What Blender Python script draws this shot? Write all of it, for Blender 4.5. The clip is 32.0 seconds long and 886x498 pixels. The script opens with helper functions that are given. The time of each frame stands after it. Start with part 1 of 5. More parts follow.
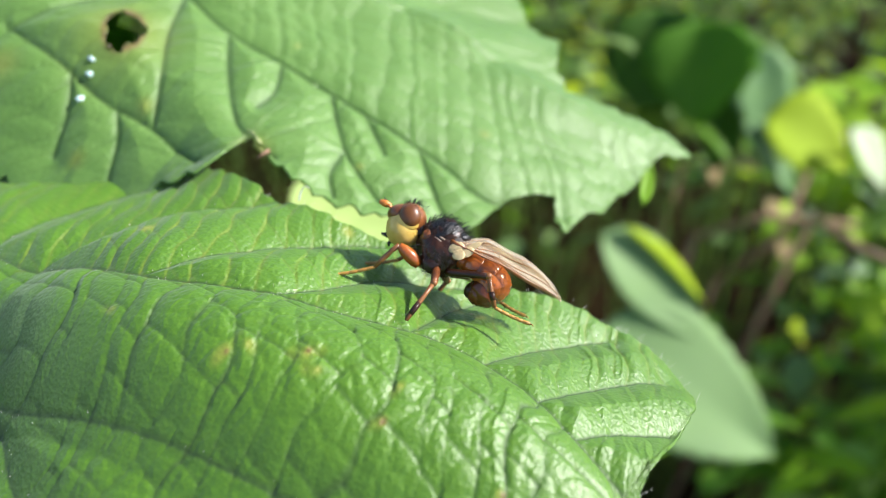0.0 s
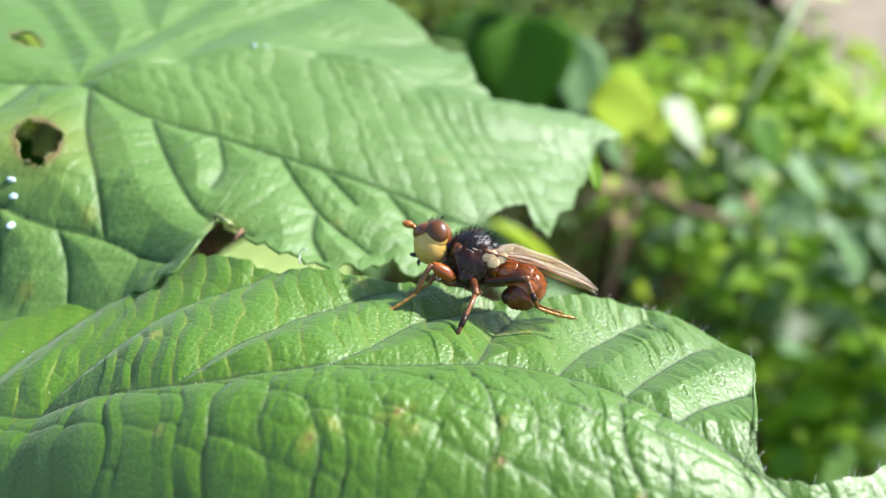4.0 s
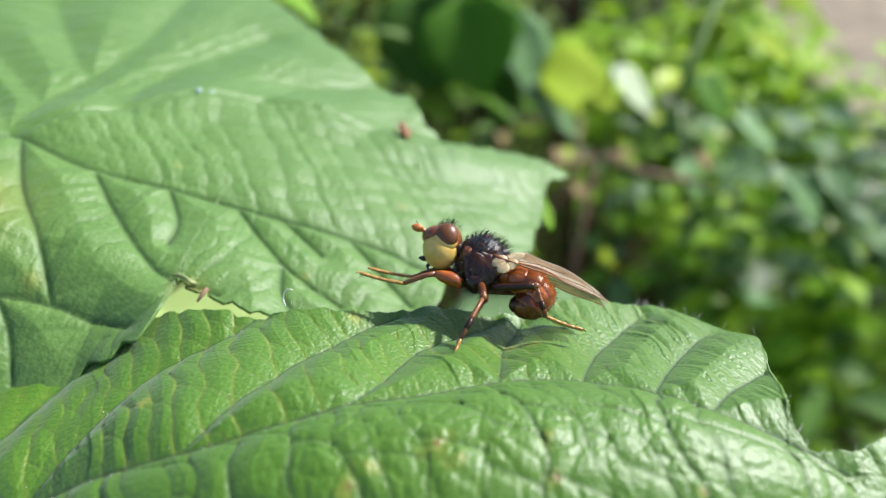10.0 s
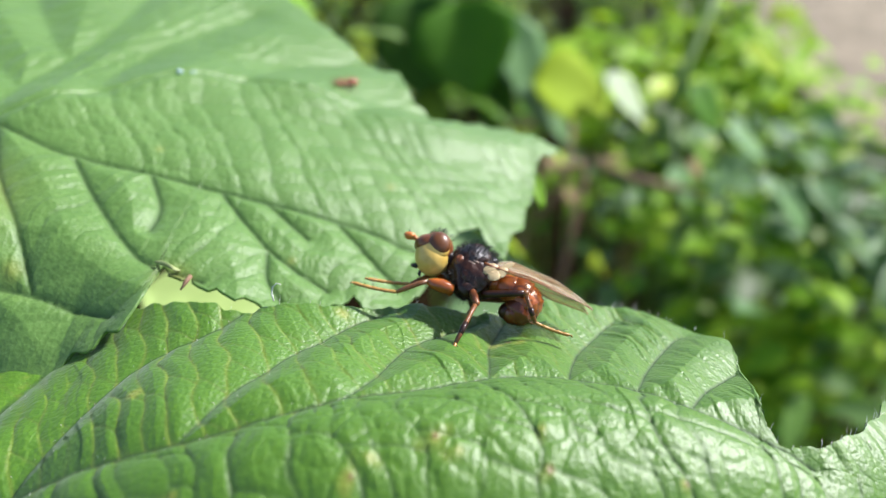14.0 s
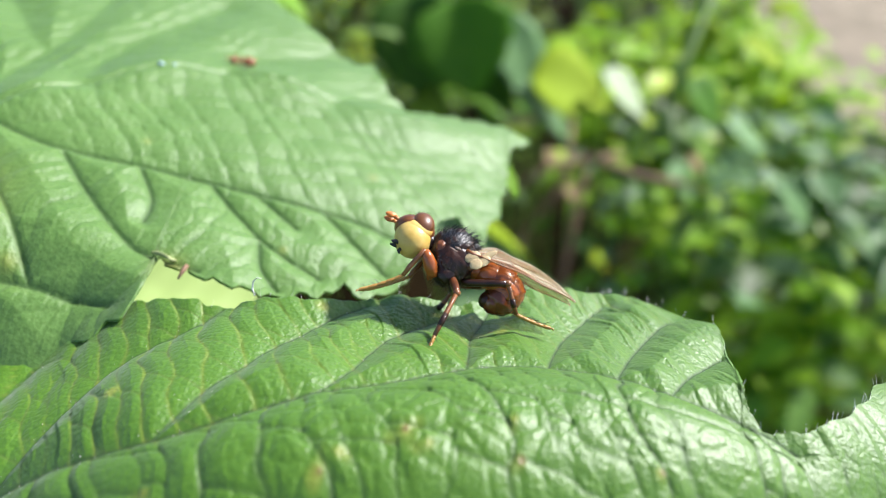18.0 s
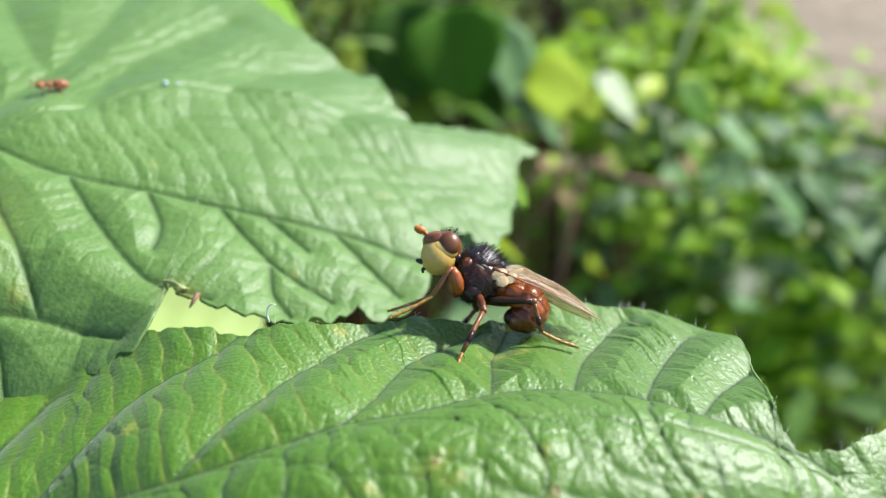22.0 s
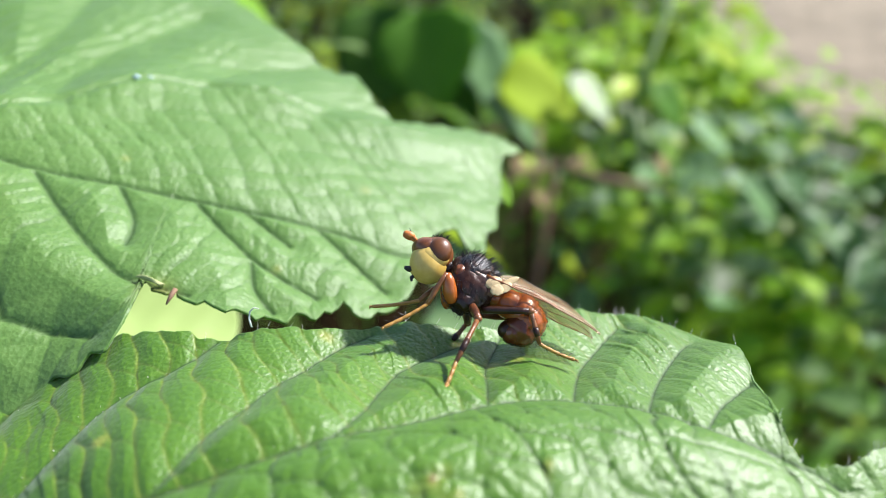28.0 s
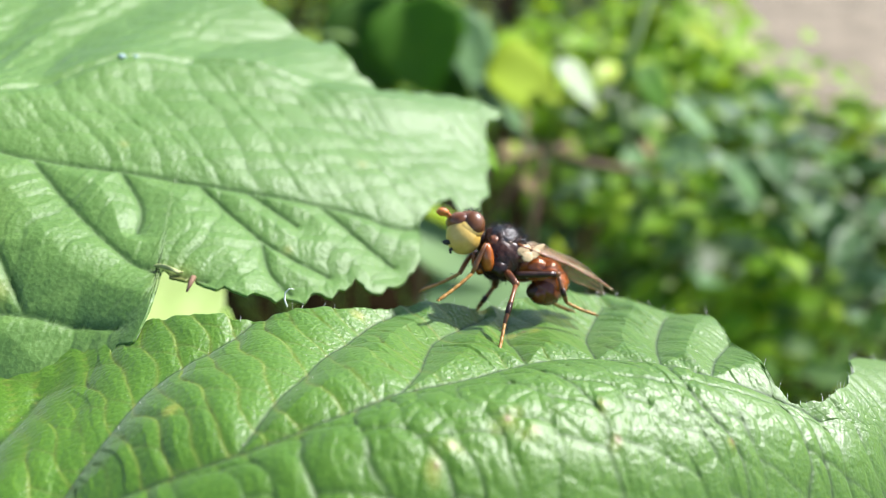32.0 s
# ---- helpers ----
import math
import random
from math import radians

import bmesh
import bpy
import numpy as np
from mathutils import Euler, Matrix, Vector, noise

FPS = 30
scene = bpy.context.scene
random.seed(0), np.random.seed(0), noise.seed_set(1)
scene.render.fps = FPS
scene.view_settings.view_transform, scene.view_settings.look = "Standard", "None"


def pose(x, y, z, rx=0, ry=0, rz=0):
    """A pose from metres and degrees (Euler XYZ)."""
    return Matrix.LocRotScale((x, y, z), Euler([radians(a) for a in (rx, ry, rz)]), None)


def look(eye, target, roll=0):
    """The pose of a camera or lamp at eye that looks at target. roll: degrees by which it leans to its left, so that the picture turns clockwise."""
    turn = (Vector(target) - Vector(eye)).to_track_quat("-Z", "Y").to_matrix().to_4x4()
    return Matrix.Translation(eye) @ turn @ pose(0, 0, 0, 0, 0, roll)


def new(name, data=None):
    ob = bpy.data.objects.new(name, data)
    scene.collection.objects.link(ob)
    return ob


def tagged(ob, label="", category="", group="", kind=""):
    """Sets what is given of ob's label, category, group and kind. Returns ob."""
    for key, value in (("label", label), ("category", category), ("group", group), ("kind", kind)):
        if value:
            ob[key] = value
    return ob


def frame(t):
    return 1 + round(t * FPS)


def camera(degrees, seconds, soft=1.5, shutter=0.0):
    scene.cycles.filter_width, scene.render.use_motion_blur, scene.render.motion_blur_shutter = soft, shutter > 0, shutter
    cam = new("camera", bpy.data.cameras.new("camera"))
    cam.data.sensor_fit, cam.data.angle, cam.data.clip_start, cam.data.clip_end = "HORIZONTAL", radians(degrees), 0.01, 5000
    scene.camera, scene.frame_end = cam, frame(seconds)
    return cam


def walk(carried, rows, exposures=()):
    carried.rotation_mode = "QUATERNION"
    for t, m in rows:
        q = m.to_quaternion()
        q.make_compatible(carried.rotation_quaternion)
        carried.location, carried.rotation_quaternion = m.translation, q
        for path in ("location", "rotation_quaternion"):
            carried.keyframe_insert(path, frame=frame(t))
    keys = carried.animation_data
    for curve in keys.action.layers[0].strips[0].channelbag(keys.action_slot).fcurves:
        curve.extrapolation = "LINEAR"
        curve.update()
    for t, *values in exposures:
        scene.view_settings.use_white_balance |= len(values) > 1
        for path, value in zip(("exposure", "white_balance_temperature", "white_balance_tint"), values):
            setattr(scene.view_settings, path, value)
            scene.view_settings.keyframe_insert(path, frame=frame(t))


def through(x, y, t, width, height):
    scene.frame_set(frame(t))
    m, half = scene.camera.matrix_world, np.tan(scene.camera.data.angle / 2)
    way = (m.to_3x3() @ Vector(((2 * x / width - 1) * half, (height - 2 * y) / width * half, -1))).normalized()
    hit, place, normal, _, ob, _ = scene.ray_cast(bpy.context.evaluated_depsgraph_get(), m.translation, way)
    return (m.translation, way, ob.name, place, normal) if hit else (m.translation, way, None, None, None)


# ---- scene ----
# One shot of a thick-headed fly on a leaf; leaf, fly and camera sway on their own.
cam = camera(63.4, 32.0, soft=0.6)
cam.data.dof.use_dof = True
cam.data.dof.focus_distance = 0.0412
cam.data.dof.aperture_fstop = 27.0
CAM_ROWS = [
    (0, 0.01413, -0.02573, 0.48455, 55.51, -3.34, 28.01),
    (0.5, 0.01351, -0.02580, 0.48499, 54.71, -4.62, 28.05),
    (1, 0.01313, -0.02600, 0.48542, 54.44, -5.17, 27.88),
    (1.5, 0.01278, -0.02637, 0.48544, 54.24, -5.80, 27.79),
    (2, 0.01171, -0.02859, 0.48313, 56.68, -2.19, 21.75),
    (2.5, 0.00903, -0.02944, 0.48341, 55.99, -3.41, 18.93),
    (3, 0.00461, -0.02632, 0.48152, 56.94, -2.56, 14.98),
    (3.5, 0.00342, -0.02810, 0.48407, 57.19, -2.92, 13.16),
    (5.5, 0.00153, -0.02727, 0.48311, 56.04, -0.81, 9.03),
    (6, 0.00157, -0.02842, 0.48530, 55.46, -1.40, 9.08),
    (6.5, 0.00233, -0.02922, 0.48529, 55.79, -0.61, 8.54),
    (7, 0.00199, -0.02985, 0.48601, 55.88, -0.42, 8.48),
    (7.5, 0.00091, -0.02922, 0.48526, 55.92, -0.65, 8.26),
    (8, 0.00082, -0.02859, 0.48572, 56.05, -0.33, 7.77),
    (8.5, 0.00070, -0.02885, 0.48606, 56.13, 0.04, 7.32),
    (9, 0.00074, -0.02745, 0.48480, 55.99, 0.11, 6.90),
    (9.5, 0.00038, -0.02735, 0.48451, 55.81, 0.07, 6.60),
    (10, -0.00005, -0.02592, 0.48415, 55.95, 0.88, 6.12),
    (10.5, -0.00065, -0.02499, 0.48267, 56.23, 0.98, 5.72),
    (11, -0.00070, -0.02434, 0.48237, 56.27, 1.01, 5.34),
    (11.5, 0.00001, -0.02489, 0.48304, 56.52, 1.21, 4.71),
    (12, 0.00017, -0.02546, 0.48382, 56.40, 0.06, 4.59),
    (12.5, 0.00057, -0.02547, 0.48356, 56.46, -0.09, 4.43),
    (13, 0.00051, -0.02629, 0.48434, 56.27, -0.63, 4.98),
    (13.5, -0.00052, -0.02703, 0.48475, 56.11, -0.97, 6.04),
    (15.5, 0.00061, -0.02687, 0.48450, 56.06, -0.16, 6.50),
    (16, -0.00004, -0.02672, 0.48340, 56.10, -0.43, 6.22),
    (16.5, -0.00028, -0.02664, 0.48278, 56.03, -0.61, 6.28),
    (17, 0.00033, -0.02681, 0.48357, 56.05, 0.03, 6.27),
    (17.5, 0.00083, -0.02680, 0.48383, 56.12, 0.06, 6.22),
    (18, 0.00126, -0.02679, 0.48412, 56.05, 0.21, 5.96),
    (18.5, 0.00106, -0.02656, 0.48394, 56.11, 0.47, 5.72),
    (19, 0.00129, -0.02659, 0.48450, 55.86, 0.26, 5.68),
    (19.5, 0.00113, -0.02699, 0.48501, 55.96, 0.38, 5.53),
    (20, 0.00072, -0.02713, 0.48432, 56.35, 0.36, 5.47),
    (20.5, 0.00076, -0.02698, 0.48442, 56.50, 0.44, 5.46),
    (21, 0.00128, -0.02724, 0.48482, 56.65, 0.50, 5.30),
    (21.5, 0.00044, -0.02691, 0.48499, 56.57, 0.40, 5.36),
    (22, -0.00030, -0.02577, 0.48439, 56.60, 0.93, 4.84),
    (22.5, -0.00174, -0.02500, 0.48417, 56.81, 1.26, 4.04),
    (23, -0.00176, -0.02519, 0.48293, 56.99, -0.01, 3.28),
    (23.5, -0.00140, -0.02469, 0.48266, 56.81, -0.22, 3.13),
    (24, -0.00121, -0.02487, 0.48245, 57.04, 0.32, 2.61),
    (24.5, -0.00103, -0.02525, 0.48303, 56.95, 0.60, 2.38),
    (25, -0.00115, -0.02514, 0.48337, 56.69, 0.43, 2.44),
    (25.5, -0.00205, -0.02488, 0.48286, 56.29, -0.52, 3.01),
    (26, -0.00251, -0.02487, 0.48265, 56.70, 0.43, 2.62),
    (26.5, -0.00154, -0.02472, 0.48332, 56.71, 0.73, 2.65),
    (28.5, -0.00129, -0.02400, 0.48350, 56.89, 0.71, 2.58),
    (29, -0.00231, -0.02357, 0.48253, 57.14, 0.40, 2.65),
    (29.5, -0.00186, -0.02301, 0.48198, 57.22, 0.57, 2.67),
    (30, -0.00020, -0.02499, 0.48324, 57.03, 0.17, 2.97),
    (30.5, -0.00135, -0.02643, 0.48390, 57.02, 0.80, 2.65),
    (31, -0.00247, -0.02856, 0.48430, 56.90, 1.28, 1.95),
    (31.5, -0.00345, -0.02932, 0.48603, 56.62, 2.11, 0.79),
    (32, -0.00460, -0.02831, 0.48519, 55.83, 1.09, 0.90),
]
walk(cam, [(t, pose(x, y, z, a, b, c)) for t, x, y, z, a, b, c in CAM_ROWS], exposures=[(0.0, 1.32, 6450, 12), (2.0, 1.35, 6450, 12), (3.0, 1.52, 6450, 12), (3.6, 1.46, 6250, 15), (6.0, 1.07, 6250, 15), (12.0, 1.05, 6250, 15), (13.0, 1.10, 6250, 15), (16.0, 1.18, 6250, 15), (18.0, 1.23, 6250, 15), (22.0, 1.14, 6250, 15), (24.0, 1.07, 6250, 15), (25.0, 1.26, 6250, 15), (26.0, 1.29, 6250, 15), (29.0, 1.18, 6250, 15), (30.0, 1.14, 6250, 15), (31.0, 1.25, 6250, 15), (32.0, 1.26, 6250, 15)])

# ---- light ----
SUN = Vector((0.63, 0.39, 0.67)).normalized()
world = bpy.data.worlds.new("sky")
scene.world = world
world.use_nodes = True
wt = world.node_tree
sky = wt.nodes.new("ShaderNodeTexSky")
sky.sky_type = "NISHITA"
sky.sun_disc = False
sky.sun_elevation = math.asin(SUN.z)
sky.sun_rotation = math.atan2(SUN.x, SUN.y)
wt.nodes["Background"].inputs["Strength"].default_value = 0.105
wt.links.new(sky.outputs["Color"], wt.nodes["Background"].inputs["Color"])
sun = new("sun", bpy.data.lights.new("sun", "SUN"))
sun.data.energy = 4.4
sun.data.angle = radians(4.0)
sun.data.color = (1.0, 0.97, 0.92)
sun.matrix_world = look(SUN * 5, (0, 0, 0))


# ---- materials ----
def material(name):
    m = bpy.data.materials.new(name)
    m.use_nodes = True
    return m, m.node_tree.nodes, m.node_tree.links, m.node_tree.nodes["Principled BSDF"]


def ramp(nodes, stops):
    r = nodes.new("ShaderNodeValToRGB")
    while len(r.color_ramp.elements) < len(stops):
        r.color_ramp.elements.new(0.5)
    for e, (p, col) in zip(r.color_ramp.elements, stops):
        e.position, e.color = p, (*col, 1)
    return r


def mix(nodes, links, fac, a, b, blend="MIX"):
    n = nodes.new("ShaderNodeMix")
    n.data_type, n.blend_type = "RGBA", blend
    for socket, value in ((n.inputs[0], fac), (n.inputs[6], a), (n.inputs[7], b)):
        if isinstance(value, (float, int)):
            socket.default_value = value
        elif isinstance(value, tuple):
            socket.default_value = (*value, 1)
        else:
            links.new(value, socket)
    return n.outputs[2]


def grain(nodes, links, scale, detail=3, rough=0.55):
    t = nodes.new("ShaderNodeTexCoord")
    n = nodes.new("ShaderNodeTexNoise")
    n.inputs["Scale"].default_value, n.inputs["Detail"].default_value, n.inputs["Roughness"].default_value = scale, detail, rough
    links.new(t.outputs["Object"], n.inputs["Vector"])
    return n.outputs["Fac"]


def bump(nodes, links, bsdf, height, strength, distance):
    b = nodes.new("ShaderNodeBump")
    b.inputs["Strength"].default_value, b.inputs["Distance"].default_value = strength, distance
    links.new(height, b.inputs["Height"])
    links.new(b.outputs["Normal"], bsdf.inputs["Normal"])


def surface(name, dark, light, rough=0.5, scale=800.0, metal=0.0, relief=0.2, depth=0.0001, spec=0.5, coat=0.0):
    """A mottled surface between two colours, with fine relief."""
    m, nodes, links, bsdf = material(name)
    a, b = grain(nodes, links, scale), grain(nodes, links, scale * 5)
    r = ramp(nodes, [(0.3, dark), (0.7, light)])
    links.new(a, r.inputs["Fac"])
    links.new(mix(nodes, links, 0.25, r.outputs["Color"], mix(nodes, links, b, dark, light)), bsdf.inputs["Base Color"])
    bsdf.inputs["Roughness"].default_value, bsdf.inputs["Metallic"].default_value = rough, metal
    bsdf.inputs["Specular IOR Level"].default_value = spec
    bsdf.inputs["Coat Weight"].default_value = coat
    bump(nodes, links, bsdf, b, relief, depth)
    return m


def leaf_skin(name, dark, light, vein_shade, rough, through, sheen):
    """A living leaf blade: reads its vein, spot and scar layers; the first also darkens creases like shade."""
    m, nodes, links, bsdf = material(name)
    big, fine = grain(nodes, links, 90, 4), grain(nodes, links, 5200, 4, 0.7)
    r = ramp(nodes, [(0.32, dark), (0.68, light)])
    links.new(big, r.inputs["Fac"])
    col = mix(nodes, links, fine, r.outputs["Color"], light)
    layers = {}
    for key in ("vein_shade", "spot", "scar"):
        layers[key] = nodes.new("ShaderNodeAttribute")
        layers[key].attribute_name = key
    net = nodes.new("ShaderNodeTexVoronoi")
    net.feature = "DISTANCE_TO_EDGE"
    net.inputs["Scale"].default_value = 1900
    at = nodes.new("ShaderNodeTexCoord")
    links.new(at.outputs["Object"], net.inputs["Vector"])
    thin = nodes.new("ShaderNodeMapRange")
    thin.inputs["From Max"].default_value, thin.inputs["To Min"].default_value, thin.inputs["To Max"].default_value = 0.09, 0.35, 0.0
    links.new(net.outputs["Distance"], thin.inputs["Value"])
    col = mix(nodes, links, thin.outputs["Result"], col, (light[0] * 1.8, light[1] * 1.5, light[2] * 1.8))
    col = mix(nodes, links, layers["vein_shade"].outputs["Fac"], col, vein_shade)
    col = mix(nodes, links, layers["spot"].outputs["Fac"], col, (0.30, 0.30, 0.04))
    col = mix(nodes, links, layers["scar"].outputs["Fac"], col, (0.16, 0.09, 0.03))
    links.new(col, bsdf.inputs["Base Color"])
    matt = nodes.new("ShaderNodeMapRange")
    matt.inputs["To Min"].default_value, matt.inputs["To Max"].default_value = rough, 0.7
    links.new(layers["vein_shade"].outputs["Fac"], matt.inputs["Value"])
    links.new(matt.outputs["Result"], bsdf.inputs["Roughness"])
    bsdf.inputs["Specular IOR Level"].default_value = 0.65
    bsdf.inputs["Sheen Weight"].default_value = sheen
    bsdf.inputs["Sheen Roughness"].default_value = 0.45
    bsdf.inputs["Sheen Tint"].default_value = (0.86, 0.95, 1.0, 1)
    cells = nodes.new("ShaderNodeTexVoronoi")
    cells.inputs["Scale"].default_value = 3800
    tc = nodes.new("ShaderNodeTexCoord")
    links.new(tc.outputs["Object"], cells.inputs["Vector"])
    add = nodes.new("ShaderNodeMath")
    add.operation = "ADD"
    links.new(cells.outputs["Distance"], add.inputs[0])
    links.new(fine, add.inputs[1])
    bump(nodes, links, bsdf, add.outputs[0], 0.45, 0.00006)
    tr = nodes.new("ShaderNodeBsdfTranslucent")
    glow = mix(nodes, links, 0.65, col, (0.28, 0.55, 0.03))
    links.new(glow, tr.inputs["Color"])
    ms = nodes.new("ShaderNodeMixShader")
    ms.inputs[0].default_value = through
    links.new(bsdf.outputs[0], ms.inputs[1])
    links.new(tr.outputs[0], ms.inputs[2])
    links.new(ms.outputs[0], nodes["Material Output"].inputs["Surface"])
    return m


def foliage(name, stops, rough=0.55, through=0.35):
    """Small leaves of many plants: each leaf takes a green from the stops at random."""
    m, nodes, links, bsdf = material(name)
    g = nodes.new("ShaderNodeNewGeometry")
    r = ramp(nodes, stops)
    links.new(g.outputs["Random Per Island"], r.inputs["Fac"])
    n = grain(nodes, links, 60, 3)
    col = mix(nodes, links, 0.18, r.outputs["Color"], mix(nodes, links, n, (0.012, 0.04, 0.002), (0.22, 0.40, 0.012)))
    links.new(col, bsdf.inputs["Base Color"])
    bsdf.inputs["Roughness"].default_value = rough
    bsdf.inputs["Specular IOR Level"].default_value = 0.22
    tr = nodes.new("ShaderNodeBsdfTranslucent")
    links.new(mix(nodes, links, 0.22, col, (0.34, 0.56, 0.01)), tr.inputs["Color"])
    ms = nodes.new("ShaderNodeMixShader")
    ms.inputs[0].default_value = through
    links.new(bsdf.outputs[0], ms.inputs[1])
    links.new(tr.outputs[0], ms.inputs[2])
    links.new(ms.outputs[0], nodes["Material Output"].inputs["Surface"])
    return m


# The third colour of each skin darkens the creases as shade would.
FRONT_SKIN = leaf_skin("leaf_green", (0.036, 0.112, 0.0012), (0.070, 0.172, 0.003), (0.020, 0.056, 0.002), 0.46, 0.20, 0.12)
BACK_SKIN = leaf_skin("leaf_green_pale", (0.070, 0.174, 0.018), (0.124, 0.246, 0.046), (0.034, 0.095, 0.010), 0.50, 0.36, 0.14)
HAIR_WHITE = surface("leaf_hair", (0.6, 0.62, 0.5), (0.8, 0.8, 0.72), 0.4)
RIB = surface("leaf_rib", (0.22, 0.40, 0.06), (0.34, 0.52, 0.10), 0.45)
DRY = surface("dry_leaf_edge", (0.22, 0.28, 0.08), (0.40, 0.42, 0.18), 0.7)
# Near-black stops paint leaves as if shaded, the brightest as if sunlit.
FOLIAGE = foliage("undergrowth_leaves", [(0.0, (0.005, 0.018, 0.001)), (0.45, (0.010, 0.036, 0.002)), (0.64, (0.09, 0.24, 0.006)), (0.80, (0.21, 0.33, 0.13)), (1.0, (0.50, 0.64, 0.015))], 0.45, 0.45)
STALK = surface("green_stalk", (0.06, 0.13, 0.015), (0.15, 0.24, 0.035), 0.5, 200)
TWIG = surface("brown_twig", (0.10, 0.05, 0.025), (0.32, 0.20, 0.11), 0.75, 150)
# Soil coloured almost black to hold the shade in the leaf gaps.
SOIL = surface("shade_dark_soil", (0.004, 0.003, 0.001), (0.018, 0.011, 0.004), 1.0, 30, relief=0.8, depth=0.01, spec=0.03)
GRAVEL = surface("dry_path", (0.12, 0.096, 0.056), (0.26, 0.212, 0.138), 0.95, 14, relief=0.7, depth=0.01)
CHITIN_DARK = surface("blue_black_chitin", (0.003, 0.003, 0.003), (0.016, 0.015, 0.016), 0.30, 2500, relief=0.9, depth=0.00004)
CHITIN_RED = surface("red_brown_chitin", (0.15, 0.032, 0.005), (0.46, 0.125, 0.018), 0.25, 750, relief=0.5, depth=0.00005, coat=0.1)
CHITIN_BROWN = surface("dark_brown_chitin", (0.005, 0.002, 0.001), (0.046, 0.014, 0.004), 0.34, 900, spec=0.4, relief=0.7, depth=0.00004)
CHITIN_DEEP = surface("chestnut_chitin", (0.030, 0.008, 0.003), (0.17, 0.042, 0.010), 0.26, 800, relief=0.5, depth=0.00005, coat=0.1)
CHITIN_MID = surface("mid_brown_chitin", (0.018, 0.007, 0.004), (0.20, 0.060, 0.016), 0.32, 2300, relief=0.3, depth=0.00004)
FACE = surface("pale_yellow_face", (0.42, 0.26, 0.035), (0.64, 0.46, 0.13), 0.40, 700, relief=0.08)
EYE_SKIN = surface("brown_eye", (0.060, 0.018, 0.003), (0.13, 0.045, 0.010), 0.38, 900, relief=0.05, depth=0.00001, spec=0.45)
ORANGE = surface("orange_antenna", (0.32, 0.08, 0.012), (0.62, 0.22, 0.03), 0.4, 3000)
LEG = surface("amber_leg", (0.075, 0.026, 0.008), (0.30, 0.115, 0.028), 0.36, 900, relief=0.4, depth=0.00004)
TARSUS = surface("yellow_tarsus", (0.26, 0.12, 0.018), (0.46, 0.25, 0.05), 0.45, 900)
AMBER = surface("amber_head", (0.060, 0.016, 0.005), (0.26, 0.090, 0.024), 0.30, 1700, relief=0.25, depth=0.00003)
BLACK = surface("black_bristle", (0.004, 0.004, 0.004), (0.02, 0.018, 0.016), 0.5)
SCALE = surface("ivory_calypter", (0.36, 0.25, 0.11), (0.58, 0.45, 0.24), 0.45, 1500)
SCALE_DULL = surface("dull_pale_ridge", (0.16, 0.10, 0.07), (0.34, 0.25, 0.19), 0.35, 2500)
ANT = surface("red_brown_ant", (0.16, 0.045, 0.015), (0.36, 0.12, 0.04), 0.4, 3000)


def wing_skin():
    m, nodes, links, bsdf = material("smoky_wing_membrane")
    n = grain(nodes, links, 700)
    links.new(mix(nodes, links, n, (0.46, 0.37, 0.26), (0.80, 0.72, 0.58)), bsdf.inputs["Base Color"])
    bsdf.inputs["Roughness"].default_value = 0.12
    bump(nodes, links, bsdf, grain(nodes, links, 1500), 0.3, 0.00005)
    clear = nodes.new("ShaderNodeBsdfTransparent")
    clear.inputs["Color"].default_value = (0.95, 0.89, 0.79, 1)
    ms = nodes.new("ShaderNodeMixShader")
    ms.inputs[0].default_value = 0.74
    links.new(bsdf.outputs[0], ms.inputs[1])
    links.new(clear.outputs[0], ms.inputs[2])
    links.new(ms.outputs[0], nodes["Material Output"].inputs["Surface"])
    return m


WING = wing_skin()


# ---- mesh helpers ----
class Geo:
    """Vertices and faces of one mesh."""

    def __init__(self):
        self.v, self.f = [], []

    def tube(self, pts, radii, seg=8, cap=True, flat=1.0):
        pts = [Vector(p) for p in pts]
        base, side = len(self.v), None
        for i, p in enumerate(pts):
            d = (pts[min(i + 1, len(pts) - 1)] - pts[max(i - 1, 0)]).normalized()
            if side is None:
                side = d.orthogonal().normalized()
            side = (side - d * side.dot(d)).normalized()
            up = d.cross(side)
            for k in range(seg):
                a = 2 * math.pi * k / seg
                self.v.append(p + radii[i] * (side * math.cos(a) + up * (flat * math.sin(a))))
        for i in range(len(pts) - 1):
            for k in range(seg):
                q = base + i * seg
                self.f.append((q + k, q + (k + 1) % seg, q + seg + (k + 1) % seg, q + seg + k))
        if cap:
            self.f.append(tuple(base + k for k in reversed(range(seg))))
            self.f.append(tuple(base + (len(pts) - 1) * seg + k for k in range(seg)))
        return self

    def ball(self, c, r, turn=None, nu=20, nv=12, shape=None):
        base = len(self.v)
        turn = turn or Matrix.Identity(3)
        for j in range(nv + 1):
            th = math.pi * j / nv
            for i in range(nu):
                ph = 2 * math.pi * i / nu
                d = Vector((math.sin(th) * math.cos(ph), math.sin(th) * math.sin(ph), math.cos(th)))
                p = Vector((d.x * r[0], d.y * r[1], d.z * r[2]))
                if shape:
                    p = shape(p, d)
                self.v.append(Vector(c) + turn @ p)
        for j in range(nv):
            for i in range(nu):
                q, s = base + j * nu, base + (j + 1) * nu
                self.f.append((q + i, s + i, s + (i + 1) % nu, q + (i + 1) % nu))
        return self


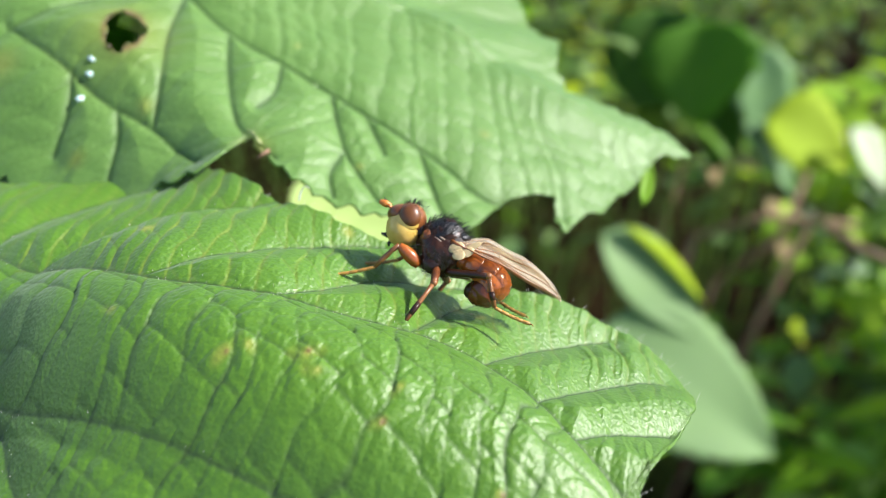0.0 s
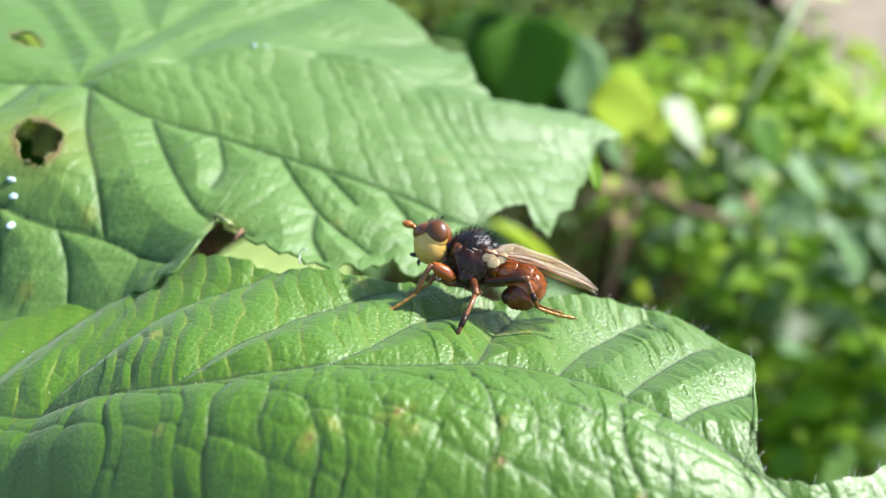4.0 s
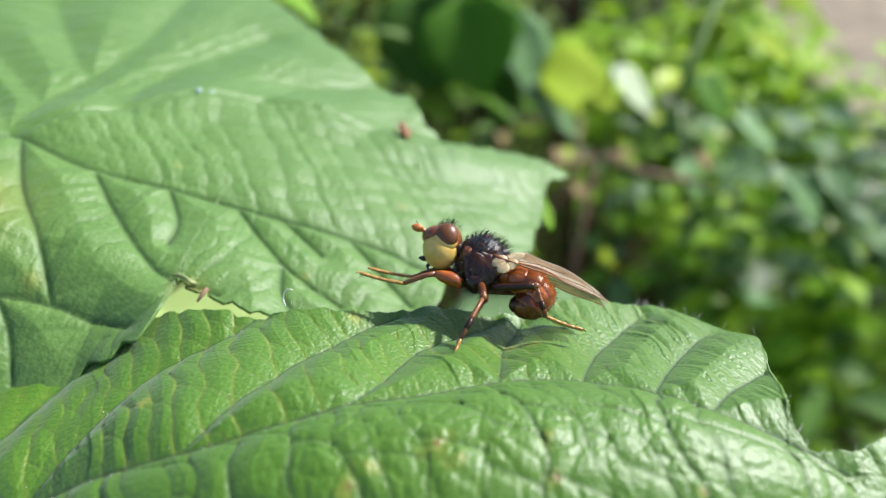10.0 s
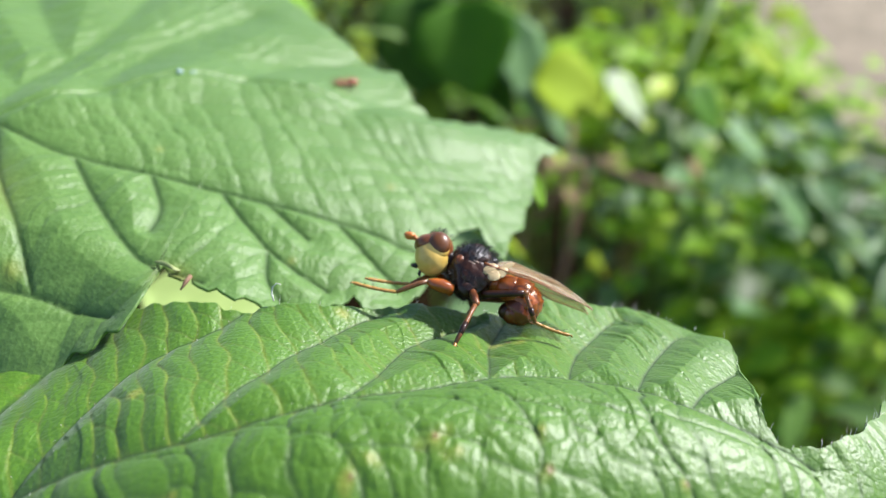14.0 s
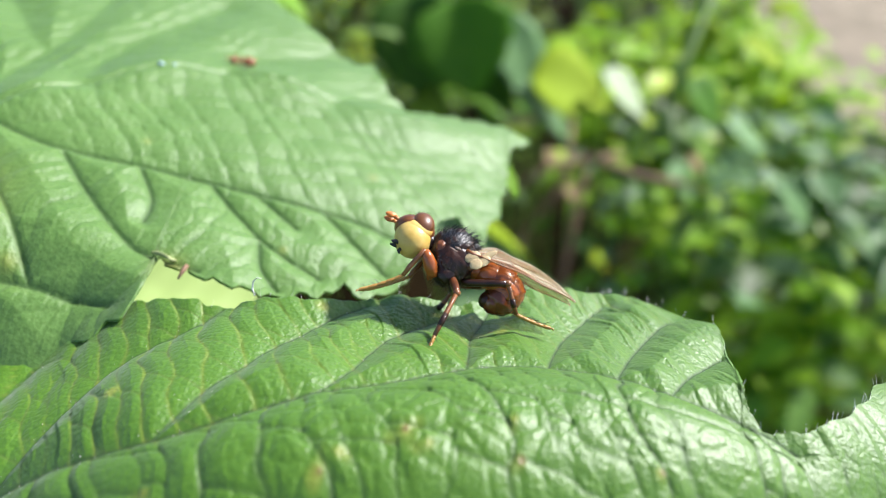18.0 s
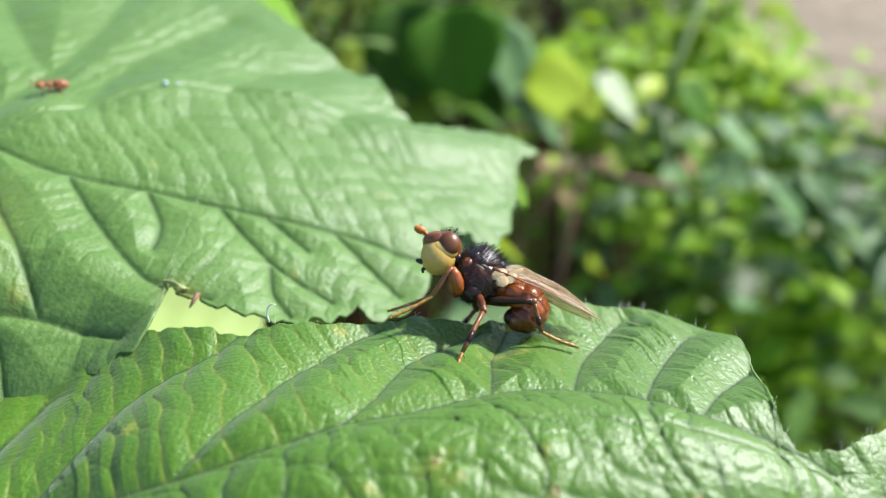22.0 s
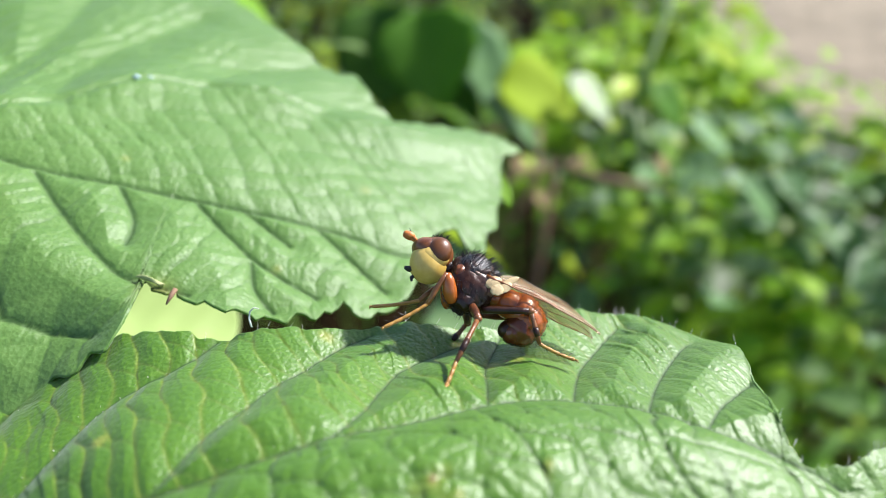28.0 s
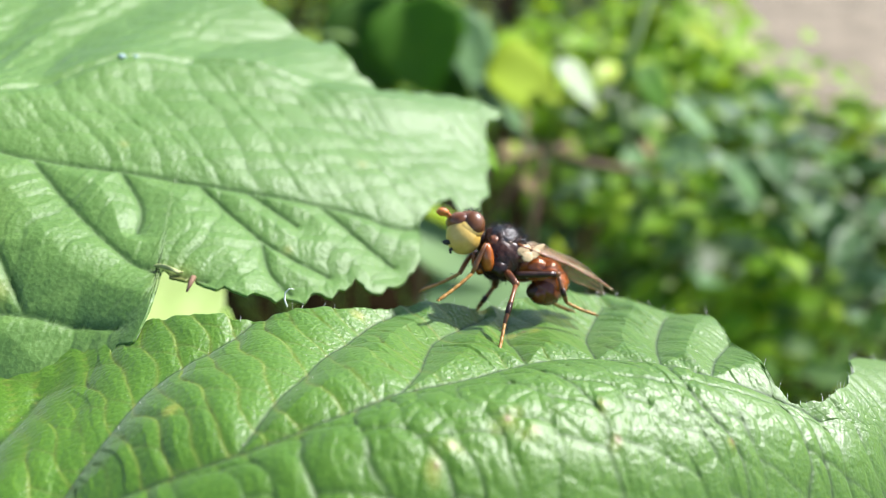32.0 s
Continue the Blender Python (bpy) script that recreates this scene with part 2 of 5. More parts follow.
def part(name, geo, mat, parent=None, label="", scale=1.0, smooth=True, at=None):
    """One mesh object from a Geo (or ready mesh data), under a thing or a part."""
    if isinstance(geo, Geo):
        me = bpy.data.meshes.new(name)
        me.from_pydata([tuple(Vector(p) * scale) for p in geo.v], [], geo.f)
        me.validate()
        me.polygons.foreach_set("use_smooth", [smooth] * len(me.polygons))
        me.materials.append(mat)
    else:
        me = geo
    ob = new(name, me)
    if parent:
        ob.parent = parent
    if at is not None:
        ob.matrix_basis = at
    if label:
        ob["label"] = label
    return ob


def hash01(i, j, k):
    x = np.sin(i * 127.1 + j * 311.7 + k * 74.7) * 43758.5453
    return x - np.floor(x)


def cells(u, v, k):
    """Distance to the nearest seed of a jittered grid, and to the border between the two nearest."""
    iu, iv = np.floor(u), np.floor(v)
    f1, f2 = np.full(u.shape, 9.0), np.full(u.shape, 9.0)
    for a in (-1, 0, 1):
        for b in (-1, 0, 1):
            cu, cv = iu + a, iv + b
            d = np.hypot(cu + 0.15 + 0.7 * hash01(cu, cv, k) - u, cv + 0.15 + 0.7 * hash01(cu, cv, k + 5) - v)
            f2 = np.minimum(f2, np.maximum(f1, d))
            f1 = np.minimum(f1, d)
    return f1, f2 - f1


def ladder(u, v, pu, pv, k):
    """Rungs across u, each column split by short links along v: distances to a rung and to a link, and how strong that rung is."""
    a = u / pu
    base = np.floor(a)
    left, right, col = np.full(u.shape, -9.0), np.full(u.shape, 1e9), base * 0
    force = np.zeros(u.shape)
    for b in (-1, 0, 1, 2):
        at = base + b + 0.55 * (hash01(base + b, 3.0, k) - 0.5)
        under = at <= a
        col = np.where(under, base + b, col)
        left = np.where(under, at, left)
        right = np.where(~under & (at < right), at, right)
    to_left = (a - left) < (right - a)
    force = 0.12 + 0.88 * hash01(np.where(to_left, col, col + 1), 8.0, k)
    rung = np.minimum(a - left, right - a) * pu
    c = v / pv + 5.0 * hash01(col, 1.0, k)
    row = np.floor(c)
    link = np.full(u.shape, 9.0)
    for b in (-1, 0, 1, 2):
        link = np.minimum(link, np.abs(c - row - b - 0.6 * (hash01(col, row + b, k + 2) - 0.5)))
    return rung, link * pv, force


def line_distance(x, y, pts):
    best = np.full(x.shape, 99.0)
    for (ax, ay), (bx, by) in zip(pts, pts[1:]):
        dx, dy = bx - ax, by - ay
        t = np.clip(((x - ax) * dx + (y - ay) * dy) / (dx * dx + dy * dy + 1e-12), 0, 1)
        best = np.minimum(best, np.hypot(x - ax - t * dx, y - ay - t * dy))
    return best


def smooth_line(pts, n=8):
    """A Catmull-Rom curve through a few points."""
    p = [pts[0], *pts, pts[-1]]
    out = []
    for i in range(1, len(p) - 2):
        for k in range(n):
            t = k / n
            out.append(tuple(0.5 * (2 * p[i][a] + (p[i + 1][a] - p[i - 1][a]) * t + (2 * p[i - 1][a] - 5 * p[i][a] + 4 * p[i + 1][a] - p[i + 2][a]) * t * t + (3 * p[i][a] - p[i - 1][a] - 3 * p[i + 1][a] + p[i + 2][a]) * t ** 3) for a in (0, 1)))
    return out + [pts[-1]]


def blade(name, us, low, high, middle, rows, relief, layers, mat, shear=0.0, thick=0.00018, holes=()):
    """A leaf blade over a plan in cm: columns us, each from low(u) to high(u). relief(x, y) gives its height."""
    lo, hi = low(us), high(us)
    mid = np.clip(middle, lo + 0.05 * (hi - lo), hi - 0.05 * (hi - lo))
    n1 = int(rows * 0.5)
    t1, t2 = np.linspace(0, 1, n1, endpoint=False), np.linspace(0, 1, rows - n1)
    y = np.concatenate([lo[:, None] + (mid - lo)[:, None] * t1[None], mid[:, None] + (hi - mid)[:, None] * t2[None]], 1)
    x = us[:, None] + shear * y
    for hx, hy, ha, hb, turn in holes:
        ca, sa = math.cos(turn), math.sin(turn)
        for _ in range(2):
            px, py = (x - hx) * ca + (y - hy) * sa, -(x - hx) * sa + (y - hy) * ca
            ang = np.arctan2(py / hb, px / ha)
            rag = 1 + 0.12 * np.sin(3 * ang + 1) + 0.07 * np.sin(7 * ang)
            q = np.hypot(px / ha, py / hb) / rag
            near = (q > 0.86) & (q < 1.0)
            f = np.where(near, 1.0 / np.maximum(q, 0.1), 1.0)
            nx, ny = px * f, py * f
            x, y = hx + nx * ca - ny * sa, hy + nx * sa + ny * ca
    z = relief(x, y)
    nu, nv = x.shape
    me = bpy.data.meshes.new(name)
    co = np.stack([x, y, z], -1).reshape(-1, 3) * 0.01
    idx = np.arange(nu * nv).reshape(nu, nv)
    quads = np.stack([idx[:-1, :-1], idx[1:, :-1], idx[1:, 1:], idx[:-1, 1:]], -1).reshape(-1, 4)
    if holes:
        keep = np.ones(len(quads), bool)
        cx, cy = x.ravel()[quads].mean(1), y.ravel()[quads].mean(1)
        for hx, hy, ha, hb, turn in holes:
            ca, sa = math.cos(turn), math.sin(turn)
            px, py = (cx - hx) * ca + (cy - hy) * sa, -(cx - hx) * sa + (cy - hy) * ca
            ang = np.arctan2(py / hb, px / ha)
            rag = 1 + 0.12 * np.sin(3 * ang + 1) + 0.07 * np.sin(7 * ang)
            keep &= np.hypot(px / ha, py / hb) / rag > 0.985
        quads = quads[keep]
    me.vertices.add(len(co))
    me.vertices.foreach_set("co", co.ravel())
    me.loops.add(quads.size)
    me.loops.foreach_set("vertex_index", quads.ravel())
    me.polygons.add(len(quads))
    me.polygons.foreach_set("loop_start", np.arange(0, quads.size, 4))
    me.polygons.foreach_set("use_smooth", np.ones(len(quads), bool))
    me.update(calc_edges=True)
    for key, fn in layers.items():
        me.attributes.new(key, "FLOAT", "POINT").data.foreach_set("value", np.clip(fn(x, y), 0, 1).ravel())
    me.materials.append(mat)
    ob = new(name, me)
    s = ob.modifiers.new("thickness", "SOLIDIFY")
    s.thickness, s.offset = thick, -1
    return ob


# ---- ground and path ----
def sheet(name, xs, ys, height, mat):
    g = Geo()
    for x in xs:
        for y in ys:
            g.v.append(Vector((x, y, height(x, y))))
    n = len(ys)
    for i in range(len(xs) - 1):
        for j in range(n - 1):
            g.f.append((i * n + j, (i + 1) * n + j, (i + 1) * n + j + 1, i * n + j + 1))
    return part(name, g, mat)


def soil_height(x, y):
    return 0.02 * noise.noise(Vector((x * 6, y * 6, 0))) + 0.006 * noise.noise(Vector((x * 30, y * 30, 3)))


far = [-400, -80, -20, -6, -3] + [-2 + 0.1 * i for i in range(41)] + [3, 6, 20, 80, 400]
tagged(sheet("ground", far, far, lambda x, y: soil_height(x, y) - 0.02, SOIL), "soil under dense green undergrowth, gap shade in its colour", "ground", kind="structure")
tagged(sheet("path", [0.52 + 0.05 * i for i in range(30)], [-4.0 + 0.12 * i for i in range(101)], lambda x, y: 0.012 + 0.3 * soil_height(x, y) - 0.05 * max(0.0, 0.6 + 0.05 * math.sin(3 * y) - x), GRAVEL), "dry greyish tan earth path beside the plants", "path", kind="structure")

# ---- the leaf that carries the fly ----
DOME = [-0.1105, -0.0102, -0.3883, 0.3454, -0.0426, -0.0514, 0.0262, -0.1548, 0.0054, -0.0432, 0.0986, -0.0614, 0.0021, 0.0151, -0.0071]


def dome(x, y):
    """The leaf's smooth arch, running on straight past its middle."""
    cx, cy = np.clip(x, -2.45, 2.1), np.clip(y, -1.0, 1.3)

    def poly(a, b):
        terms = [(i, j) for i in range(5) for j in range(5 - i)]
        return sum(k * a**i * b**j for k, (i, j) in zip(DOME, terms))

    e = 0.02
    gx = np.clip((poly(cx + e, cy) - poly(cx - e, cy)) / (2 * e), -0.5, 0.22)
    gy = np.clip((poly(cx, cy + e) - poly(cx, cy - e)) / (2 * e), -0.4, 1.1)
    return poly(cx, cy) + gx * (x - cx) + gy * (y - cy) + 0.13 * np.exp(-((x - 1.2) ** 2 + (y - 1.35) ** 2) / 0.45) + 0.09 * np.exp(-((x - 1.55) ** 2 + (y - 1.0) ** 2) / 0.16)


MIDRIB = smooth_line([(-4.2, 0.05), (-2.82, -0.22), (-2.3, -0.24), (-1.75, -0.26), (-1.4, -0.24), (-1.05, -0.16), (-0.77, -0.06), (-0.44, 0.03), (-0.1, 0.18), (0.2, 0.28), (0.5, 0.27), (0.77, 0.19), (1.05, 0.05), (1.34, -0.06), (1.6, -0.16)])
FRONT_VEINS = [MIDRIB] + [smooth_line(p) for p in (
    [(-2.5, -0.80), (-1.91, -0.92), (-1.47, -0.92), (-0.74, -0.88), (-0.09, -0.84), (0.5, -0.78), (1.6, -0.6), (2.6, -0.5)],
    [(-2.6, -0.6), (-2.1, -0.85), (-1.77, -1.01), (-1.36, -1.22), (-0.4, -1.5), (0.6, -1.7)],
    [(-2.45, -0.22), (-2.34, 0.02), (-2.22, 0.25), (-2.1, 0.47), (-1.92, 0.62), (-1.7, 0.75), (-1.55, 0.9)],
    [(-1.56, -0.25), (-1.47, -0.10), (-1.39, 0.05), (-1.27, 0.22), (-1.14, 0.46), (-1.0, 0.62), (-0.84, 0.83), (-0.66, 0.98)],
    [(-0.79, -0.07), (-0.66, 0.14), (-0.58, 0.38), (-0.48, 0.62), (-0.29, 0.84), (-0.06, 1.05)],
    [(-0.04, 0.22), (-0.02, 0.45), (0.0, 0.73), (0.12, 1.1)],
    [(0.41, 0.29), (0.48, 0.55), (0.57, 0.80), (0.73, 1.06), (0.93, 1.36)],
    [(0.77, 0.19), (0.92, 0.52), (1.1, 0.82), (1.37, 1.19)],
    [(1.03, 0.07), (1.18, 0.28), (1.35, 0.46), (1.53, 0.63)],
    [(-3.0, -0.18), (-2.95, 0.2), (-2.75, 0.8)],
    [(0.39, -0.42), (0.58, -0.33), (0.66, -0.24), (0.78, -0.1), (0.95, 0.1)],
)]


def front_pattern(x, y):
    d = np.full(x.shape, 9.0)
    for pts in FRONT_VEINS[:-1]:
        d = np.minimum(d, line_distance(x, y, pts))
    mid = np.interp(x, [p[0] for p in MIDRIB], [p[1] for p in MIDRIB])
    wob = 0.030 * np.sin(3.1 * x + 4 * y) + 0.018 * np.sin(9 * y - 5 * x + 1) + 0.009 * np.sin(23 * y + 11 * x)
    over = y > mid
    u = np.where(over, 0.92 * (x + 0.40 * (y - mid)), 0.72 * (x + 0.16 * (y - mid) + 0.10 * np.sin(4.4 * y + 2.3 * x) * np.sin(3.1 * x + 0.5)) + 3.0) + wob
    rung, link, force = ladder(u, y + 0.4 * wob + np.where(over, 0.5, 0.2) * x, 0.142, 0.28, 1)
    faint = np.minimum(line_distance(x, y, FRONT_VEINS[-1]), 9.0)
    _, s = cells((x + wob * 0.4) / 0.046, (y - wob * 0.4) / 0.046, 11)
    return d, rung, link, force * np.where(over, 1.0, 0.95), faint, s


def below(x, y):
    """1 on the half of the blade below the middle rib, 0 above it."""
    return np.clip((np.interp(x, [p[0] for p in MIDRIB], [p[1] for p in MIDRIB]) - y) / 0.06, 0, 1)


def broken(x, y):
    """How plain a crease is from place to place."""
    return np.clip(0.62 + 0.55 * np.sin(6.3 * x + 4.1 * y + 2 * np.sin(3 * y)) * np.sin(5.2 * y - 3.7 * x), 0.1, 1)


def quilt(x, y):
    """Small swollen cells between the veins of the lower half."""
    _, b = cells((x + 0.02 * np.sin(11 * y)) / 0.15, (y + 0.02 * np.sin(13 * x)) / 0.13, 23)
    low = np.clip((0.15 - y - 0.1 * x) / 0.4, 0, 1) * np.clip((x + 1.6) / 0.8, 0, 1)
    return low * (0.0060 * (1 - np.exp(-(b / 0.28) ** 2)) - 0.0025 * np.exp(-b / 0.07))


def front_relief(x, y):
    d, rung, link, force, faint, s = front_pattern(x, y)
    z = dome(x, y) - 0.100 + 0.080 * (1 - np.exp(-(d / 0.16) ** 1.4)) - 0.006 + 0.007 * (1 - np.exp(-d / 0.012))
    sway = 0.75 + 0.4 * np.sin(4.3 * x + 2.1 * y + 1) * np.sin(3.7 * y - 2.9 * x)
    near = 1 - 0.6 * np.exp(-(d / 0.05) ** 2)
    z = z + force * sway * near * (0.015 * (1 - np.exp(-(rung / 0.045) ** 2)) - 0.007 * np.exp(-rung / 0.010)) - below(x, y) * (force ** 0.6 * 0.012 * broken(x, y) * np.exp(-rung / 0.012) + 0.008 * np.exp(-link / 0.011))
    z = z + sway * near * (0.007 * (1 - np.exp(-(link / 0.07) ** 2)) - 0.004 * np.exp(-link / 0.009)) - 0.008 * np.exp(-faint / 0.014) + quilt(x, y)
    z = z + 0.0013 * (1 - np.exp(-(s / 0.3) ** 2)) - 0.0010 * np.exp(-(s / 0.10) ** 2) + 0.004 * np.sin(5 * x + 3 * y) * np.sin(4 * y - 2 * x)
    for wx, wy, r in ((-0.34, -0.36, 0.05), (-0.25, -0.45, 0.045), (-0.29, -0.54, 0.04), (-0.05, -0.36, 0.04), (-0.66, -0.50, 0.06), (0.17, -0.31, 0.04), (0.19, -0.50, 0.035), (0.53, -0.13, 0.05), (0.83, -0.44, 0.035)):
        q = np.hypot(x - wx, y - wy) / r
        z = z + 0.016 * np.exp(-(q ** 2)) - 0.010 * np.exp(-((q / 0.4) ** 2))
    return z


# Dark lines in the grooves: crease shade put into the blade's colour.
def front_vein_shade(x, y):
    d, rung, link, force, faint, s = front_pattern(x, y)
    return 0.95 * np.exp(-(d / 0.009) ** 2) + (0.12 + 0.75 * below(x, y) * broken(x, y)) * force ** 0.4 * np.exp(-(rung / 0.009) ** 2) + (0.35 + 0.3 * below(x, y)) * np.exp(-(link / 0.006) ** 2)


def front_spot(x, y):
    out = np.zeros(x.shape)
    rag = 1 + 0.5 * np.sin(31 * x + 17 * y) * np.sin(23 * y - 13 * x)
    for sx, sy, r in ((-0.33, -0.41, 0.06), (-0.22, -0.47, 0.04), (0.19, -0.5, 0.035), (-0.71, -0.57, 0.05), (-0.62, -0.5, 0.035), (0.17, -0.33, 0.03), (0.82, -0.46, 0.03), (0.04, 0.74, 0.06), (-1.9, 0.1, 0.05), (-1.5, -0.55, 0.035), (0.2, 0.75, 0.05), (-0.9, 0.9, 0.05)):
        out += 0.6 * np.exp(-(np.hypot(x - sx, y - sy) * rag / (0.7 * r)) ** 2)
    d, rung, link, force, faint, s = front_pattern(x, y)
    return out + 0.28 * np.clip(0.3 + 0.9 * y - 0.6 * x, 0, 1) * (1 - below(x, y)) * (force ** 0.5 * np.exp(-(rung / 0.009) ** 2) + 0.4 * np.exp(-(link / 0.007) ** 2))


def front_scar(x, y):
    out = np.zeros(x.shape)
    for sx, sy, r in ((-0.33, -0.40, 0.015), (0.19, -0.5, 0.016), (-0.70, -0.57, 0.012), (0.84, -0.45, 0.012), (0.12, 0.76, 0.018)):
        out += np.exp(-(np.hypot(x - sx, y - sy) / r) ** 2)
    return out


TOP_U = [-4.9, -4.6, -4.0, -3.24, -2.55, -1.72, -1.23, -0.86, -0.28, -0.02, 0.245, 0.575, 0.87, 1.08, 1.26, 1.33, 1.355, 1.37, 1.40, 1.46, 1.56, 1.71, 1.855, 1.97, 2.125, 2.225, 2.425, 2.8, 3.2, 3.5]
TOP_Y = [0.1, 0.8, 1.05, 1.12, 1.06, 0.89, 0.92, 1.03, 1.12, 1.27, 1.42, 1.5, 1.52, 1.4, 1.18, 0.92, 0.66, 0.22, -0.02, -0.08, -0.1, -0.07, 0.02, 0.11, 0.3, 0.5, 0.7, 0.8, 0.7, 0.1]


def saw(u, period):
    f = u / period - np.floor(u / period)
    return np.where(f < 0.75, f / 0.75, (1 - f) / 0.25)


def front_high(u):
    return np.interp(u, TOP_U, TOP_Y) + 0.018 * saw(u, 0.21) + 0.006 * np.sin(u * 41)


def front_low(u):
    return np.interp(u, [-4.9, -4.0, -2.5, 0.0, 2.5, 3.5], [0.0, -0.9, -1.8, -2.0, -1.6, -0.1]) - 0.05 * saw(u, 0.26)


front_leaf = blade("bramble_leaf", np.concatenate([np.linspace(-4.9, -2.7, 70, endpoint=False), np.linspace(-2.7, 2.2, 900, endpoint=False), np.linspace(2.2, 3.5, 50)]), front_low, front_high, -0.22, 400, front_relief, {"vein_shade": front_vein_shade, "spot": front_spot, "scar": front_scar}, FRONT_SKIN, shear=0.25)
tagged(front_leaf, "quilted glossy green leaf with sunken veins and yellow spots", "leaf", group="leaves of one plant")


def hairs(name, parent, spots, mat, length, width, label):
    """Fine standing hairs: spots are places and directions in cm."""
    g = Geo()
    for p, d in spots:
        p, d = Vector(p), Vector(d).normalized()
        k = length * random.uniform(0.5, 1.3)
        side = d.orthogonal().normalized() * random.uniform(-0.25, 0.25)
        g.tube([p - d * 0.01, p + d * k * 0.5 + side * k * 0.25, p + (d + side) * k], [width, width * 0.8, width * 0.2], 3, False)
    return tagged(part(name, g, mat, parent, label, 0.01), kind="stuff")


def on_front(x, y):
    return float(front_relief(np.array([x]), np.array([y]))[0])


spots = []
for i in range(90):
    u = random.uniform(-0.3, 3.3) if i % 8 else random.uniform(-3.5, 0)
    y = float(front_high(np.array([u]))[0]) - 0.004
    x = u + 0.25 * y
    spots.append(((x, y, on_front(x, y)), (0.35 + random.uniform(-0.4, 0.4), 0.7, 0.5 + random.uniform(-0.3, 0.5))))
hairs("edge_hairs", front_leaf, spots, HAIR_WHITE, 0.06, 0.0009, "fine white hairs along the leaf edge")
spots = []
for pts in FRONT_VEINS:
    for x, y in pts:
        for _ in range(1):
            a, b = x + random.uniform(-0.12, 0.12), y + random.uniform(-0.03, 0.03)
            if b < float(front_high(np.array([a - 0.25 * b]))[0]) - 0.03:
                spots.append(((a, b, on_front(a, b)), (random.uniform(-0.4, 0.4), random.uniform(-0.6, 0.2), 1)))
hairs("vein_hairs", front_leaf, spots, HAIR_WHITE, 0.012, 0.0010, "short pale hairs along the veins")
curl = Geo().tube([(-1.34, 0.9, -0.08), (-1.355, 0.92, -0.04), (-1.35, 0.935, 0.0), (-1.325, 0.935, 0.025), (-1.295, 0.93, 0.02)], [0.006, 0.006, 0.005, 0.004, 0.002], 5)
part("curled_hair", curl, HAIR_WHITE, front_leaf, "single curled white hair on the edge", 0.01)
part("leaf_stalk", Geo().tube([(-4.7, 0.15, -1.65), (-5.4, 0.25, -2.0), (-6.3, 0.35, -3.2), (-6.8, 0.4, -5.0)], [0.06, 0.07, 0.08, 0.09], 10), RIB, front_leaf, "", 0.01)

# ---- the second leaf behind it ----
BACK_RIB = smooth_line([(-2.5, 0.15), (-2.05, 0.27), (-1.85, 0.34), (-1.5, 0.24), (-1.12, 0.16), (-0.6, 0.16), (0.0, 0.15), (0.6, 0.16), (1.1, 0.15), (1.5, 0.10), (2.0, 0.3)])
BACK_FOLD = smooth_line([(-1.87, 0.36), (-1.55, 0.67), (-1.2, 1.0), (-0.77, 1.42), (-0.4, 1.6), (-0.1, 1.72), (0.5, 1.75), (0.95, 1.72), (1.6, 1.75), (2.2, 1.9), (2.7, 2.2)])
BACK_VEINS = [BACK_RIB] + [smooth_line(p) for p in (
    [(-2.54, -0.92), (-1.92, -0.96), (-1.44, -1.02), (-1.02, -1.0), (-0.66, -1.05), (-0.40, -1.12)],
    [(-1.12, 0.12), (-0.82, -0.25), (-0.48, -0.60), (-0.26, -0.74), (0.08, -0.80)],
    [(-0.04, 0.13), (0.25, -0.18), (0.5, -0.40), (0.9, -0.58)],
    [(0.85, 0.15), (1.1, -0.1), (1.4, -0.35)],
    [(0.42, -0.38), (0.48, -0.64), (0.62, -0.80)],
    [(-0.58, 0.15), (-0.40, -0.18), (-0.39, -0.42)],
    [(0.3, 0.15), (0.5, 0.0), (0.66, -0.12)],
    [(-1.75, 0.3), (-1.5, -0.2), (-1.2, -0.6), (-0.95, -0.98)],
    [(-1.3, -1.0), (-1.12, -1.2), (-1.0, -1.45)],
    [(-1.8, -0.96), (-1.62, -1.2), (-1.5, -1.5)],
    [(-2.2, 0.25), (-2.25, -0.3), (-2.5, -0.95)],
)]
BACK_UPPER = [smooth_line(p) for p in (
    [(-1.9, 0.4), (-1.84, 1.0), (-1.7, 1.66), (-1.62, 2.6), (-1.7, 3.86)],
    [(-1.3, 1.0), (-1.26, 1.43), (-1.16, 1.95), (-0.95, 2.4), (-0.6, 3.2)],
    [(-0.27, 1.72), (0.0, 2.28), (0.55, 2.72), (1.07, 2.96)],
    [(0.75, 1.75), (1.05, 2.05), (1.5, 2.2)],
    [(-1.96, 0.47), (-2.57, 1.14), (-3.05, 1.53), (-4.0, 2.1)],
    [(-1.9, 0.9), (-2.4, 1.35), (-2.89, 1.82)],
    [(-1.75, 1.5), (-2.0, 1.75), (-2.68, 2.8)],
)]


def lobe(x, y):
    """How far the lower lobe hangs forward of its flat plan, in cm."""
    return 0.50 * np.clip((-0.6 - y) / 0.9, 0, 1.4) ** 1.3 * np.clip((-0.15 - x) / 0.5, 0, 1)


